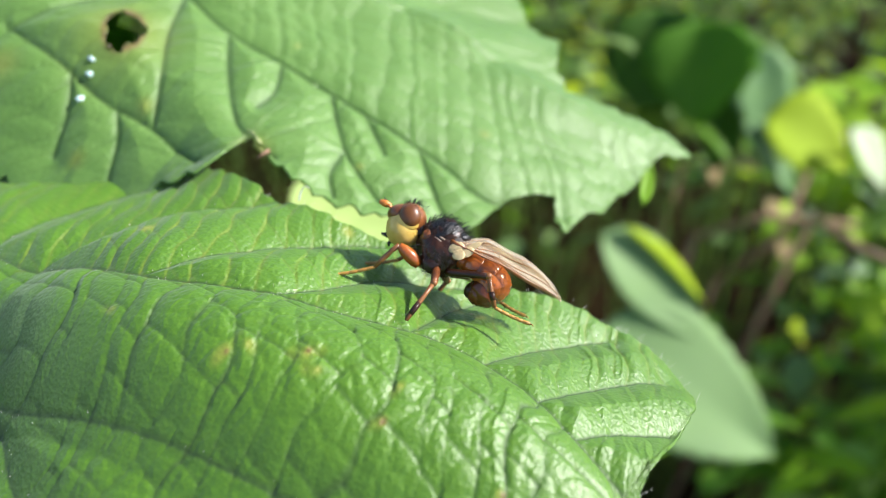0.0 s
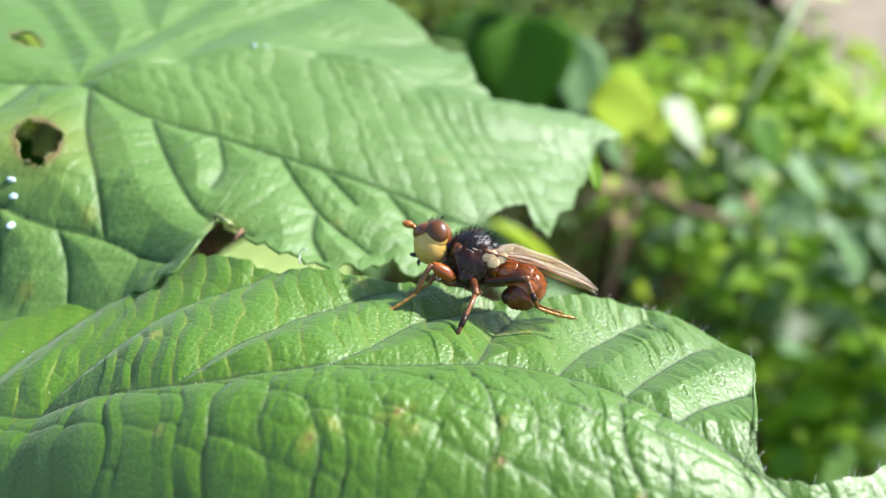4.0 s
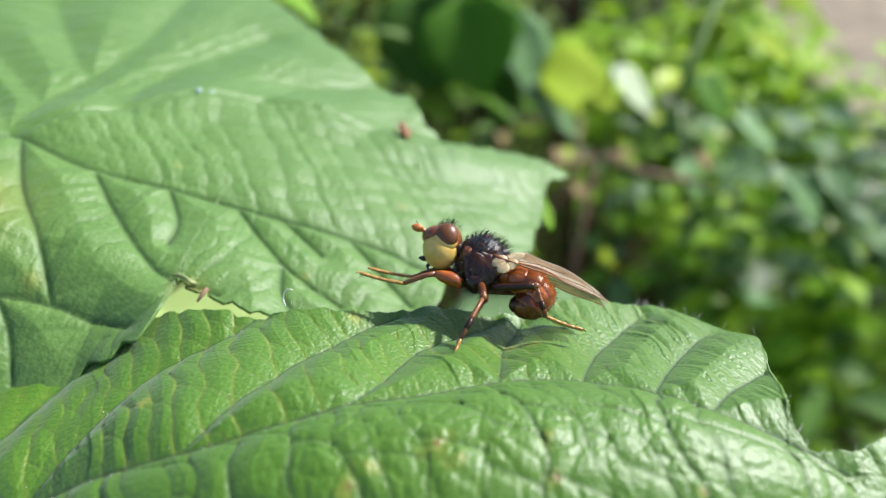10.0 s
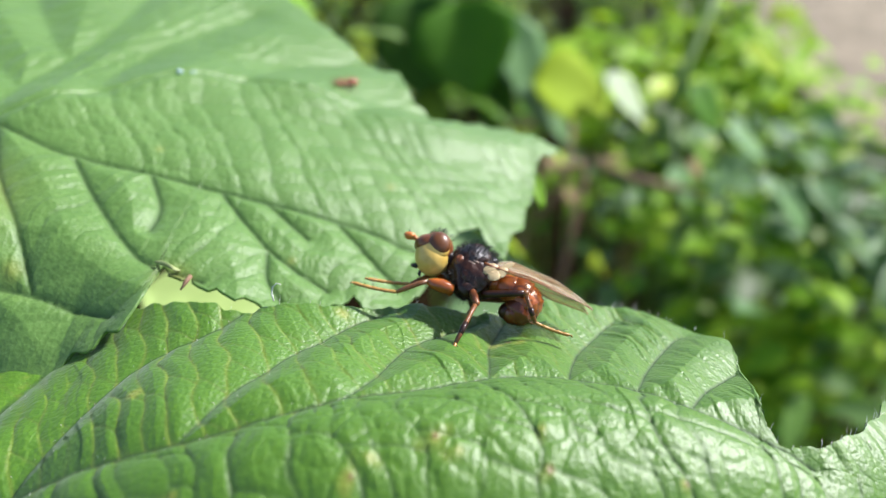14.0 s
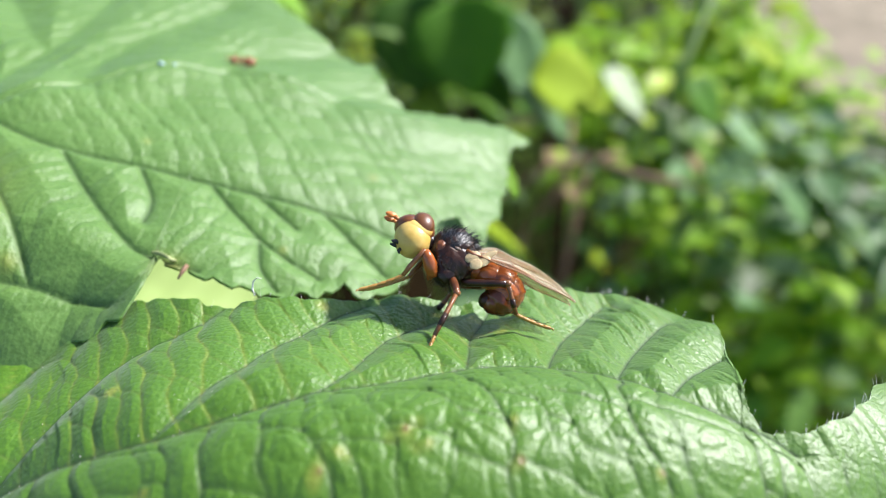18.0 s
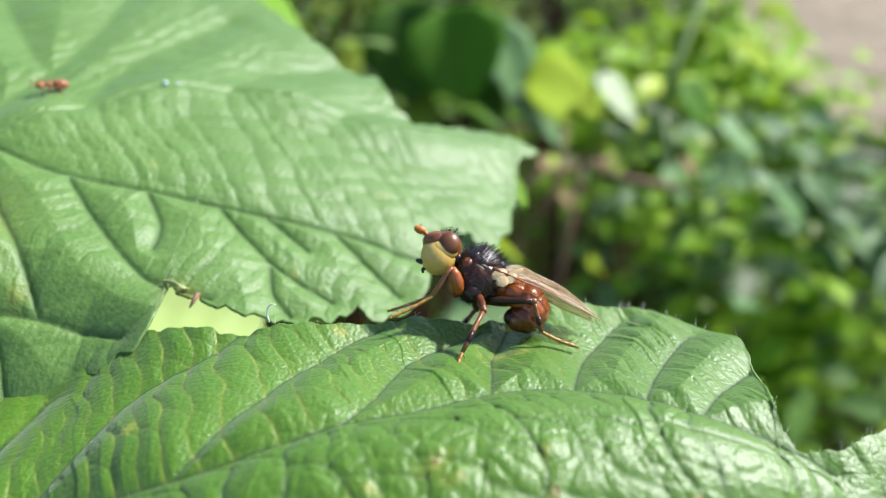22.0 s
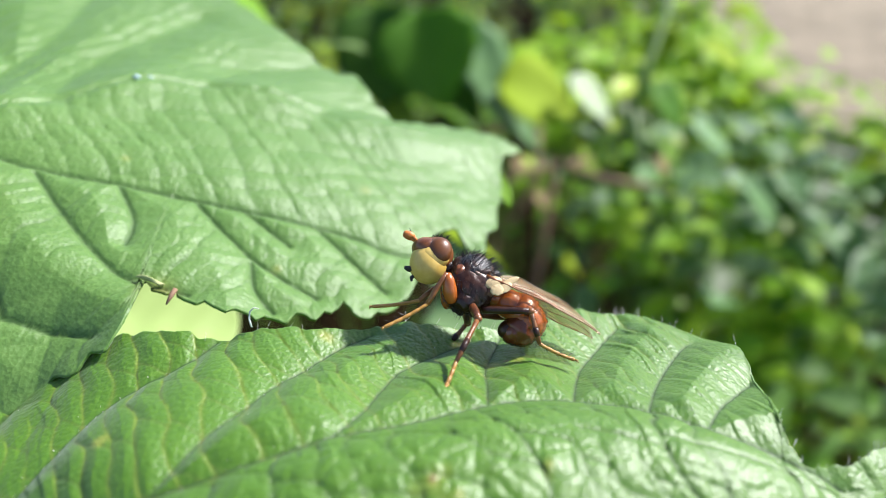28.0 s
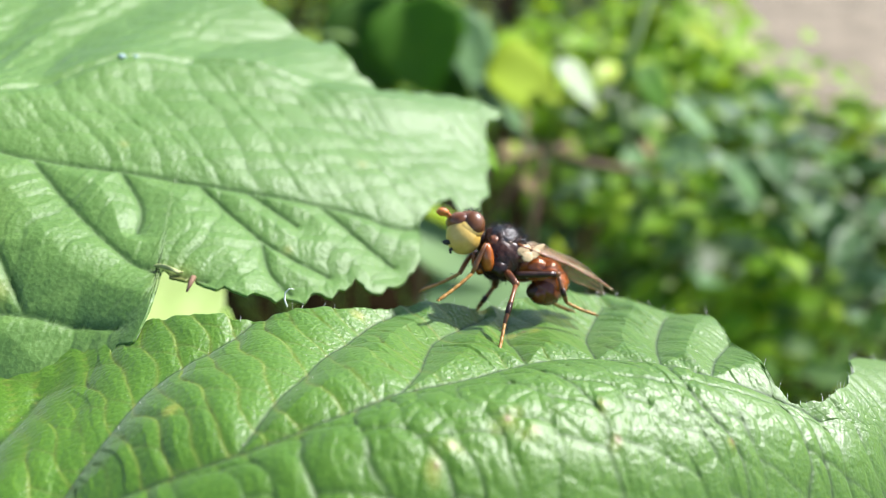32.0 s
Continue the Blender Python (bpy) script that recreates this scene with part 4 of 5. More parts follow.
bristles("bristles", thorax, 620, (0.0, 0, 1.04), (1.33, 1.08, 1.25), 0.0, 0.34, (0, 0, 0), "short black bristles")
bristles("bristles", head, 130, (1.85, 0, 2.1), (0.85, 0.9, 1.02), 1.0, 0.26, HEAD, "short black bristles")
g = Geo()
for _ in range(620):
    d = Vector((random.gauss(0.3, 1), random.gauss(0, 0.8), -abs(random.gauss(0, 1)))).normalized()
    p = Vector((0.05 + d.x * 1.42, d.y * 1.18, 0.72 + d.z * 1.62))
    g.tube([p, p + (d + Vector((0.1, 0, -0.2))) * random.uniform(0.15, 0.42)], [0.011, 0.003], 3, False)
tagged(fpart("bristles", g, BLACK, thorax, "fine dark hairs under the thorax"), kind="stuff")


# legs
def limb(pts, radii, seg=10):
    return Geo().tube(pts, radii, seg)


def tarsus(a, b, parent, count=5, off=(0, 0, 0)):
    a, b, off = Vector(a), Vector(b), Vector(off)
    steps = [(i + f) / count for i in range(count) for f in (0.0, 0.12, 0.85, 0.97)] + [1.0]
    pts = [a.lerp(b, t) + Vector((0, 0, -0.06 * math.sin(math.pi * t))) - off for t in steps]
    g = Geo().tube(pts, [0.080 + (0.022 if k % 4 in (1, 2) else 0.0) for k in range(len(pts))], 8)
    d = (b - a).normalized()
    for s in (1, -1):
        g.tube([b - off, b + d * 0.14 + Vector((0, 0.09 * s, 0.02)) - off, b + d * 0.2 + Vector((0, 0.1 * s, -0.07)) - off], [0.05, 0.035, 0.01], 5)
    return fpart("tarsus", g, TARSUS, parent, "amber yellow foot in five joints")


def leg_hairs(parent, pts, r, count=70):
    """Short bristles round a limb, leaning to its end."""
    pts = [Vector(p) for p in pts]
    g = Geo()
    for _ in range(count):
        k = random.randrange(len(pts) - 1)
        a, b = pts[k], pts[k + 1]
        along = (b - a).normalized()
        out = along.orthogonal().normalized()
        out = Matrix.Rotation(random.uniform(0, 2 * math.pi), 3, along) @ out
        p = a.lerp(b, random.random()) + out * r * 0.8
        g.tube([p, p + (out + along * 0.9) * random.uniform(0.10, 0.24)], [0.010, 0.003], 3, False)
    tagged(fpart("leg_hairs", g, BLACK, parent, "short dark leg bristles"), kind="stuff")


def standing_leg(name, hip, knee, ankle, foot, thick, skin=None):
    hip, knee, ankle, foot = Vector(hip), Vector(knee), Vector(ankle), Vector(foot)
    leg = fpart(name, limb([hip, hip.lerp(knee, 0.12), hip.lerp(knee, 0.45), hip.lerp(knee, 0.8), knee], [0.2, 0.22, thick, thick * 0.85, 0.18]), skin or CHITIN_MID, fly, "red-brown leg with an amber foot")
    fpart("knee", Geo().ball(knee, (0.21, 0.2, 0.2), nu=12, nv=8), LEG, leg)
    fpart("tibia", limb([knee, knee.lerp(ankle, 0.3), knee.lerp(ankle, 0.6), ankle], [0.14, 0.12, 0.155, 0.11]), LEG, leg, "amber shin with a dark band")
    fpart("dark_band", limb([knee.lerp(ankle, 0.5), knee.lerp(ankle, 0.62), knee.lerp(ankle, 0.78)], [0.15, 0.165, 0.145]), CHITIN_BROWN, leg, "dark band round the shin")
    tarsus(ankle, foot, leg)
    leg_hairs(leg, [hip, knee, ankle, foot], 0.14, 110)
    return leg


standing_leg("middle_leg", (0.1, 0.75, -0.6), (-0.02, 1.85, -1.45), (1.2, 2.9, -3.75), (1.95, 3.7, -5.4), 0.24)
standing_leg("middle_leg", (0.1, -0.75, -0.6), (-0.1, -1.9, -1.05), (0.9, -2.3, -2.3), (1.4, -2.6, -3.3), 0.26)
standing_leg("hind_leg", (-0.45, 0.65, -0.75), (-2.85, 1.28, -0.85), (-3.3, 1.22, -2.5), (-5.2, 0.95, -3.2), 0.20, CHITIN_BROWN)
standing_leg("hind_leg", (-0.45, -0.65, -0.75), (-2.9, -1.5, -0.6), (-3.2, -1.4, -2.0), (-4.8, -1.3, -2.75), 0.30)

THIGH, SHIN = 1.55, 4.2


def front_leg(side):
    thigh = fpart("front_leg", limb([(0, 0, 0), (0.3, 0, 0), (0.7, 0, 0.02), (1.2, 0, 0), (THIGH, 0, 0)], [0.26, 0.36, 0.40, 0.32, 0.18], 12), CHITIN_RED, fly, "stout red-brown front thigh with a dark end")
    ankle = Vector((1.75, 0, -0.62))
    shin = fpart("shin", limb([(0, 0, 0), (0.5, 0, -0.12), (1.2, 0, -0.38), ankle], [0.16, 0.14, 0.15, 0.12]), LEG, thigh, "amber shin")
    tarsus(ankle, (SHIN, 0, -0.12), shin)
    leg_hairs(shin, [(0, 0, 0), ankle, (SHIN, 0, -0.12)], 0.13)
    return thigh, shin


front_legs = {side: front_leg(side) for side in (1, -1)}

# ---- the small ant on the leaf behind ----
ant_body = new("small_ant", None)
tagged(ant_body, "tiny reddish brown ant walking over the pale leaf", "ant")
for nm, cx, r in (("gaster", -0.75, (0.62, 0.42, 0.4)), ("waist", 0.05, (0.38, 0.2, 0.22)), ("head", 0.75, (0.36, 0.32, 0.28))):
    part(nm, Geo().ball((cx, 0, 0.55), r, nu=14, nv=9), ANT, ant_body, "", 0.001)
for s in (1, -1):
    for cx, dx in ((0.3, 0.5), (0.05, 0.0), (-0.2, -0.6)):
        part("leg", Geo().tube([(cx, 0.15 * s, 0.5), (cx + dx * 0.5, 0.6 * s, 0.75), (cx + dx, 1.05 * s, 0.0)], [0.06, 0.05, 0.03], 5), ANT, ant_body, "", 0.001)
    part("feeler", Geo().tube([(1.0, 0.12 * s, 0.65), (1.25, 0.3 * s, 0.8), (1.6, 0.42 * s, 0.6)], [0.04, 0.035, 0.03], 5), ANT, ant_body, "", 0.001)

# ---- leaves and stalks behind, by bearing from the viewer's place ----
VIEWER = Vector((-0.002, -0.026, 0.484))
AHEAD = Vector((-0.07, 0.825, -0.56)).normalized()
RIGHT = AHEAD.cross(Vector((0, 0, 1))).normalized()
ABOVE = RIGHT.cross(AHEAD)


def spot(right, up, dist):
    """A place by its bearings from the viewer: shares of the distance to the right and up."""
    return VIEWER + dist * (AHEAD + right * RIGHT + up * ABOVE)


def leaf_geo(length, width, fold=0.25, droop=0.3, ns=10, nq=6, toothed=0.0):
    g = Geo()
    for i in range(ns + 1):
        s = i / ns
        w = width * 0.5 * (math.sin(math.pi * min(0.999, s ** 0.75 + 0.02)) ** 0.8) * (1 + toothed * (1 if i % 2 else -1))
        for j in range(nq + 1):
            q = 2 * j / nq - 1
            g.v.append(Vector((length * s, w * q, fold * abs(w * q) - droop * length * s * s + 0.02 * length * math.sin(9 * s) * abs(q))))
    for i in range(ns):
        for j in range(nq):
            a = i * (nq + 1) + j
            g.f.append((a, a + nq + 1, a + nq + 2, a + 1))
    return g


def frame_of(p, ahead, up):
    x = Vector(ahead).normalized()
    z = (Vector(up) - x * Vector(up).dot(x)).normalized()
    m = Matrix((x, z.cross(x), z)).transposed().to_4x4()
    m.translation = p
    return m


def plain_leaf_skin(name, dark, light, through, rough=0.4):
    return foliage(name, [(0.0, dark), (1.0, light)], rough, through)


LIME = plain_leaf_skin("lime_leaf", (0.20, 0.30, 0.001), (0.28, 0.38, 0.002), 0.3, 0.75)
GREYGREEN = plain_leaf_skin("grey_green_leaf", (0.08, 0.18, 0.07), (0.13, 0.25, 0.10), 0.15, 0.6)
PALE = plain_leaf_skin("pale_leaf_underside", (0.42, 0.52, 0.32), (0.55, 0.62, 0.42), 0.3, 0.5)
# DEEP is a leaf green darkened to stand for the shade behind.
DEEP = plain_leaf_skin("deep_green_shade_leaf", (0.012, 0.06, 0.004), (0.03, 0.11, 0.008), 0.3, 0.6)
MID = plain_leaf_skin("mid_green_leaf", (0.04, 0.15, 0.006), (0.08, 0.24, 0.012), 0.45, 0.6)


def hung_leaf(right, up, dist, length, width, ahead, normal, mat, label, droop=0.25):
    """One leaf of the plants behind, on its own stalk down to the soil."""
    m = frame_of(spot(right, up, dist), ahead, normal)
    ob = part("background_leaf", leaf_geo(length, width, 0.2, droop, toothed=0.06), mat, at=m)
    ob.modifiers.new("thickness", "SOLIDIFY").thickness = 0.0003
    tagged(ob, label, "leaf", group="leaves of the undergrowth")
    inv = m.inverted()
    p = m.translation
    pts = [inv @ Vector(q) for q in (p, p + Vector((0.004, 0.012, -0.03)), (p.x + 0.012, p.y + 0.03, p.z * 0.45), (p.x + 0.015, p.y + 0.035, -0.02))]
    part("stalk", Geo().tube(pts, [0.0007, 0.0009, 0.0012, 0.0016], 6), STALK, ob)
    return ob


SIDE, DOWN, TOWARD = RIGHT, -ABOVE, -AHEAD
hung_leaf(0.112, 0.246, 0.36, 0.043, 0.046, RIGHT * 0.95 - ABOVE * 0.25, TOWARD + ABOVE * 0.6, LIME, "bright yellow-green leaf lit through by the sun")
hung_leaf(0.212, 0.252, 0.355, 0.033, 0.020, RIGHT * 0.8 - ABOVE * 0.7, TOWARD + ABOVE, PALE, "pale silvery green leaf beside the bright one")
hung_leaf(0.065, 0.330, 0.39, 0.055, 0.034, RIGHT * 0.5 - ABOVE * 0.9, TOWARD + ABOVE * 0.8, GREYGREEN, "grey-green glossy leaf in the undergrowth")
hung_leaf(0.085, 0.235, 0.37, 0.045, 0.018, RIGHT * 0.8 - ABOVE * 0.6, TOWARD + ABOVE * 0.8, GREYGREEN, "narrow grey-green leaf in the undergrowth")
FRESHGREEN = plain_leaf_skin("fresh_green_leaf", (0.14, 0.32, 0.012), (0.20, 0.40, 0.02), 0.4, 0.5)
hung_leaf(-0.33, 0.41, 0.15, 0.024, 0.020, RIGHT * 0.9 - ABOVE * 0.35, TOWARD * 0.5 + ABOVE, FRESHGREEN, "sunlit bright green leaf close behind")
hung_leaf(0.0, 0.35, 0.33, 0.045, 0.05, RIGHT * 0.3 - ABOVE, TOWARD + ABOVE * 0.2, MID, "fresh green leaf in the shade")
hung_leaf(-0.06, 0.36, 0.36, 0.055, 0.05, RIGHT * 0.2 - ABOVE, TOWARD + ABOVE * 0.2, DEEP, "deep green leaf, made darker for the shade")
hung_leaf(0.06, 0.30, 0.40, 0.055, 0.03, -ABOVE, TOWARD + ABOVE * 0.2, DEEP, "deep green leaf, made darker for the shade")
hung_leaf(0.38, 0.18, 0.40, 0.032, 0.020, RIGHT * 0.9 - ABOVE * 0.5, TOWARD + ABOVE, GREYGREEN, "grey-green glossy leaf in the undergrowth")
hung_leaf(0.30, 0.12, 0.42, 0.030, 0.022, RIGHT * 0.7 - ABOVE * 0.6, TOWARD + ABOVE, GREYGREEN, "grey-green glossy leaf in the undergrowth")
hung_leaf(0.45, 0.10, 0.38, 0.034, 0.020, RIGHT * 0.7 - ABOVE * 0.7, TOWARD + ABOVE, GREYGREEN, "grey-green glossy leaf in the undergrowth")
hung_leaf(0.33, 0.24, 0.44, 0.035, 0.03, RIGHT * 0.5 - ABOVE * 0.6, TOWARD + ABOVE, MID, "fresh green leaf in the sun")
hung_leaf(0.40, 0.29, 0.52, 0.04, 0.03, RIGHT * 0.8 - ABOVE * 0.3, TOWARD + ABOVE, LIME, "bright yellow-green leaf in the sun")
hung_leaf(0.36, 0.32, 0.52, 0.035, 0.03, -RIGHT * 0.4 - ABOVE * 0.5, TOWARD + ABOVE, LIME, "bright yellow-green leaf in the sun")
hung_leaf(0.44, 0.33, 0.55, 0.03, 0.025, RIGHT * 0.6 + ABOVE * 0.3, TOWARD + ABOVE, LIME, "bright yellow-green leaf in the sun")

DEAD = plain_leaf_skin("dead_leaf", (0.22, 0.13, 0.06), (0.38, 0.26, 0.15), 0.2, 0.6)
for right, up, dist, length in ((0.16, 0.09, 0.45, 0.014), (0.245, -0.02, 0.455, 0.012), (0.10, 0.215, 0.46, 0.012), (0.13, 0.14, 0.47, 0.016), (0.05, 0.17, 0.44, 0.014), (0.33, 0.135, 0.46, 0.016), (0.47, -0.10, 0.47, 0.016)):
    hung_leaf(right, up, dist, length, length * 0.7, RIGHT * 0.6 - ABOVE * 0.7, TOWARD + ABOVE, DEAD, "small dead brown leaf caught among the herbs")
SAGE = plain_leaf_skin("sage_green_leaf", (0.20, 0.34, 0.14), (0.28, 0.42, 0.20), 0.5, 0.6)
for root, ahead, normal, length, width, lab in (((-0.031, 0.207, 0.340), (0.85, 0.0, -0.53), (0.25, -0.45, 0.85), 0.058, 0.028, "sage green leaf with a folded lime edge"), ((-0.020, 0.188, 0.312), (0.90, 0.12, -0.42), (0.2, -0.5, 0.85), 0.086, 0.052, "broad sage green leaf in soft light")):
    m = frame_of(Vector(root), ahead, normal)
    ob = part("background_leaf", leaf_geo(length, width, 0.15, 0.12, 20, 10, 0.03), SAGE, at=m)
    ob.modifiers.new("thickness", "SOLIDIFY").thickness = 0.0003
    tagged(ob, lab, "leaf", group="leaves of the undergrowth")
    p = m.inverted()
    part("stalk", Geo().tube([p @ Vector(q) for q in (root, (root[0] - 0.012, root[1] + 0.006, root[2] - 0.012), (root[0] - 0.03, root[1] + 0.02, 0.16), (root[0] - 0.03, root[1] + 0.02, -0.02))], [0.0007, 0.0009, 0.0012, 0.0016], 6), STALK, ob)
    if width < 0.04:
        fold = Geo()
        for k in range(13):
            a = k / 12
            w = 0.007 * math.sin(math.pi * min(1.0, a + 0.05)) ** 0.7
            for q in (0.0, 0.5, 1.0):
                fold.v.append(Vector((0.004 + 0.045 * a, 0.0135 * math.sin(math.pi * (0.12 + 0.75 * a)) ** 0.7 - w * q, 0.004 + 0.002 * q - 0.006 * a)))
        for k in range(12):
            for q in (0, 1):
                fold.f.append((k * 3 + q, k * 3 + 3 + q, k * 3 + 4 + q, k * 3 + 1 + q))
        part("folded_edge", fold, LIME, ob, "bright lime folded leaf edge").modifiers.new("thickness", "SOLIDIFY").thickness = 0.0003

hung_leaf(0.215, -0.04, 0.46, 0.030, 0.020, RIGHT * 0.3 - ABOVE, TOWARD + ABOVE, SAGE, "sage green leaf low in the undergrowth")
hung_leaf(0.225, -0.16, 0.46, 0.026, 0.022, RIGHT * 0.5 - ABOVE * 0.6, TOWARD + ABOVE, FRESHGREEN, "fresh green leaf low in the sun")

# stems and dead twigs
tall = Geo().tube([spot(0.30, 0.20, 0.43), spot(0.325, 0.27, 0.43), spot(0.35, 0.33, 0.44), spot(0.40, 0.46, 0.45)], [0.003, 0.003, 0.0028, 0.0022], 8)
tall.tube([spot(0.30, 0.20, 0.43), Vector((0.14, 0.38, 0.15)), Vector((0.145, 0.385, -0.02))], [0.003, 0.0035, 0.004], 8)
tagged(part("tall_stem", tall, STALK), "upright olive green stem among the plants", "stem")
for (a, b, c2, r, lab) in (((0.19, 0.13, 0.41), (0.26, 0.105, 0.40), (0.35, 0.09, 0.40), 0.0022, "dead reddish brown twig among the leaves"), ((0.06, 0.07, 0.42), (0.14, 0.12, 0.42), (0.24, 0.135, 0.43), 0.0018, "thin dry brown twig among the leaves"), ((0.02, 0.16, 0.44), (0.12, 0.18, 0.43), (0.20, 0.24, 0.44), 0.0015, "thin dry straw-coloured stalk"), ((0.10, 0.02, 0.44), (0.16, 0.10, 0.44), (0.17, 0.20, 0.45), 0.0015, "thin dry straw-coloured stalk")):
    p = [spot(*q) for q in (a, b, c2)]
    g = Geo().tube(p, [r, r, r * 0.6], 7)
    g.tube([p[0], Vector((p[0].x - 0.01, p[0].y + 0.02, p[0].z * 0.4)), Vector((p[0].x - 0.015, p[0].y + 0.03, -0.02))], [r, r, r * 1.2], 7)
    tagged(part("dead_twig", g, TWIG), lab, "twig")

# ---- the undergrowth as a whole ----
kinds = []
for length, width in ((0.030, 0.017), (0.040, 0.022), (0.026, 0.021), (0.050, 0.015)):
    kinds.append(leaf_geo(length, width, 0.3, 0.3, 5, 2))
rnd = random.Random(7)
verts, faces = [], []
for k in range(36000):
    x, y = rnd.uniform(-1.0, 1.25), 0.17 + 1.9 * rnd.random() ** 1.4
    edge = 0.50 + 0.04 * math.sin(4 * y)
    if x > edge + rnd.gauss(0, 0.045):
        continue
    top = 0.40 - 0.33 * min(1, max(0, (y - 0.25) / 0.75)) - 0.16 * max(0.0, x) + 0.18 * max(0.0, -x) + 0.05 * noise.noise(Vector((x * 7, y * 7, 1)))
    top = max(0.05, top) if x < edge - 0.1 else max(0.03, top * 0.5)
    z = top * (1 - rnd.random() ** 2.2)
    p = Vector((x, y, z))
    off = p - VIEWER
    depth = off.dot(AHEAD)
    across, rise = off.dot(RIGHT) / max(depth, 0.01), off.dot(ABOVE) / max(depth, 0.01)
    if depth < 0.22 or (depth < 0.30 and z > 0.30):
        continue
    if (depth < 0.46 and 0.02 < across < 0.50 and 0.02 < rise < 0.40) or (depth < 0.36 and -0.05 < across < 0.6 and rise > -0.45):
        continue
    if noise.noise(Vector((x * 13, y * 13, z * 13 + 4))) < -0.04 + rnd.uniform(-0.1, 0.1):
        continue
    if across < 0.25 and rise < 0.21 and rnd.random() < 0.95 - 0.8 * max(0.0, across):
        continue
    g = kinds[rnd.randrange(4)]
    ang = rnd.uniform(0, 2 * math.pi)
    m = frame_of(p, (math.cos(ang), math.sin(ang), rnd.uniform(-0.4, 0.5)), (rnd.gauss(0, 0.45), rnd.gauss(-0.15, 0.45), 1))
    s = rnd.uniform(0.4, 0.95)
    base = len(verts)
    verts.extend(tuple(m @ (q * s)) for q in g.v)
    faces.extend(tuple(base + i for i in f) for f in g.f)
for k in range(9000):
    x, y = rnd.uniform(-4.0, 4.5), rnd.uniform(-4.0, 6.5)
    if (-1.0 < x < 1.25 and 0.17 < y < 2.07) or 0.5 + 0.06 * math.sin(4 * y) < x < 1.99 or math.hypot(x, y) < 0.35:
        continue
    g = kinds[rnd.randrange(4)]
    ang = rnd.uniform(0, 2 * math.pi)
    m = frame_of(Vector((x, y, 0.01 + 0.13 * rnd.random())), (math.cos(ang), math.sin(ang), rnd.uniform(-0.3, 0.5)), (rnd.gauss(0, 0.4), rnd.gauss(0, 0.4), 1))
    s = rnd.uniform(1.8, 3.2)
    base = len(verts)
    verts.extend(tuple(m @ (q * s)) for q in g.v)
    faces.extend(tuple(base + i for i in f) for f in g.f)
me = bpy.data.meshes.new("undergrowth")
me.from_pydata(verts, [], faces)
me.polygons.foreach_set("use_smooth", [True] * len(me.polygons))
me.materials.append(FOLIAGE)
tagged(new("undergrowth", me), "dense low herbs, sun and shade put into their leaf greens", "undergrowth", kind="stuff")
def clump(centre, spread, count, mat, label):
    """A tuft of one plant's leaves."""
    vs, fs = [], []
    for _ in range(2 * count):
        p = centre + Vector((rnd.gauss(0, spread[0]), rnd.gauss(0, spread[1]), rnd.gauss(0, spread[2])))
        p.z = max(0.02, p.z)
        a = rnd.uniform(0, 2 * math.pi)
        m = frame_of(p, (math.cos(a), math.sin(a), rnd.uniform(-0.3, 0.4)), (rnd.gauss(0, 0.35), rnd.gauss(-0.2, 0.35), 1))
        k, base = rnd.uniform(0.35, 0.85), len(vs)
        g = kinds[rnd.randrange(4)]
        vs.extend(tuple(m @ (q * k)) for q in g.v)
        fs.extend(tuple(base + i for i in f) for f in g.f)
    data = bpy.data.meshes.new("undergrowth")
    data.from_pydata(vs, [], fs)
    data.polygons.foreach_set("use_smooth", [True] * len(data.polygons))
    data.materials.append(mat)
    tagged(new("undergrowth", data), label, "undergrowth", kind="stuff")


# Bright yellow-green stops carry the sunlight on these tufts.
SUNNY = foliage("sunlight_tinted_herb_leaves", [(0.0, (0.16, 0.34, 0.012)), (0.5, (0.28, 0.48, 0.015)), (1.0, (0.40, 0.58, 0.03))], 0.55, 0.4)
SILVER = foliage("silvery_herb_leaves", [(0.0, (0.05, 0.12, 0.04)), (0.6, (0.14, 0.25, 0.12)), (1.0, (0.30, 0.40, 0.26))], 0.5, 0.3)
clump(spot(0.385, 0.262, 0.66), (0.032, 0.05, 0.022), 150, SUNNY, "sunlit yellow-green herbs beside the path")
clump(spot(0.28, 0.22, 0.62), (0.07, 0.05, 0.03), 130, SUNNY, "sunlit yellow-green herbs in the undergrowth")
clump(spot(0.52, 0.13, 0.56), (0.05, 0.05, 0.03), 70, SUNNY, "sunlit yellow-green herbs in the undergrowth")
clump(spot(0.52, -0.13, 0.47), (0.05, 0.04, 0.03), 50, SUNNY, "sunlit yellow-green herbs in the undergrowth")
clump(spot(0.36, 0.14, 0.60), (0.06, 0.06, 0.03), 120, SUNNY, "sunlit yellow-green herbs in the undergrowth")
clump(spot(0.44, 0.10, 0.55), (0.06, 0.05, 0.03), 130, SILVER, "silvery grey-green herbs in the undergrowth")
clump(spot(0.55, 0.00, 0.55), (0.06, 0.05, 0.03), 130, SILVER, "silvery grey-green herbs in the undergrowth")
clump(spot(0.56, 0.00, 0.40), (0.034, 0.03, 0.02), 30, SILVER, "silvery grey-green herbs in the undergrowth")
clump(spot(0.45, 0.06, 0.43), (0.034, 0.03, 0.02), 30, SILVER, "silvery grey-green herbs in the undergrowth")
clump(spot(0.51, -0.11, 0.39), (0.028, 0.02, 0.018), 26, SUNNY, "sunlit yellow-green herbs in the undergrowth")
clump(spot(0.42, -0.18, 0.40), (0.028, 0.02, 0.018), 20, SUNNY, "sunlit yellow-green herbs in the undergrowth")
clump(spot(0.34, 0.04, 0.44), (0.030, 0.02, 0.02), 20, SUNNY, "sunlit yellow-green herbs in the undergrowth")

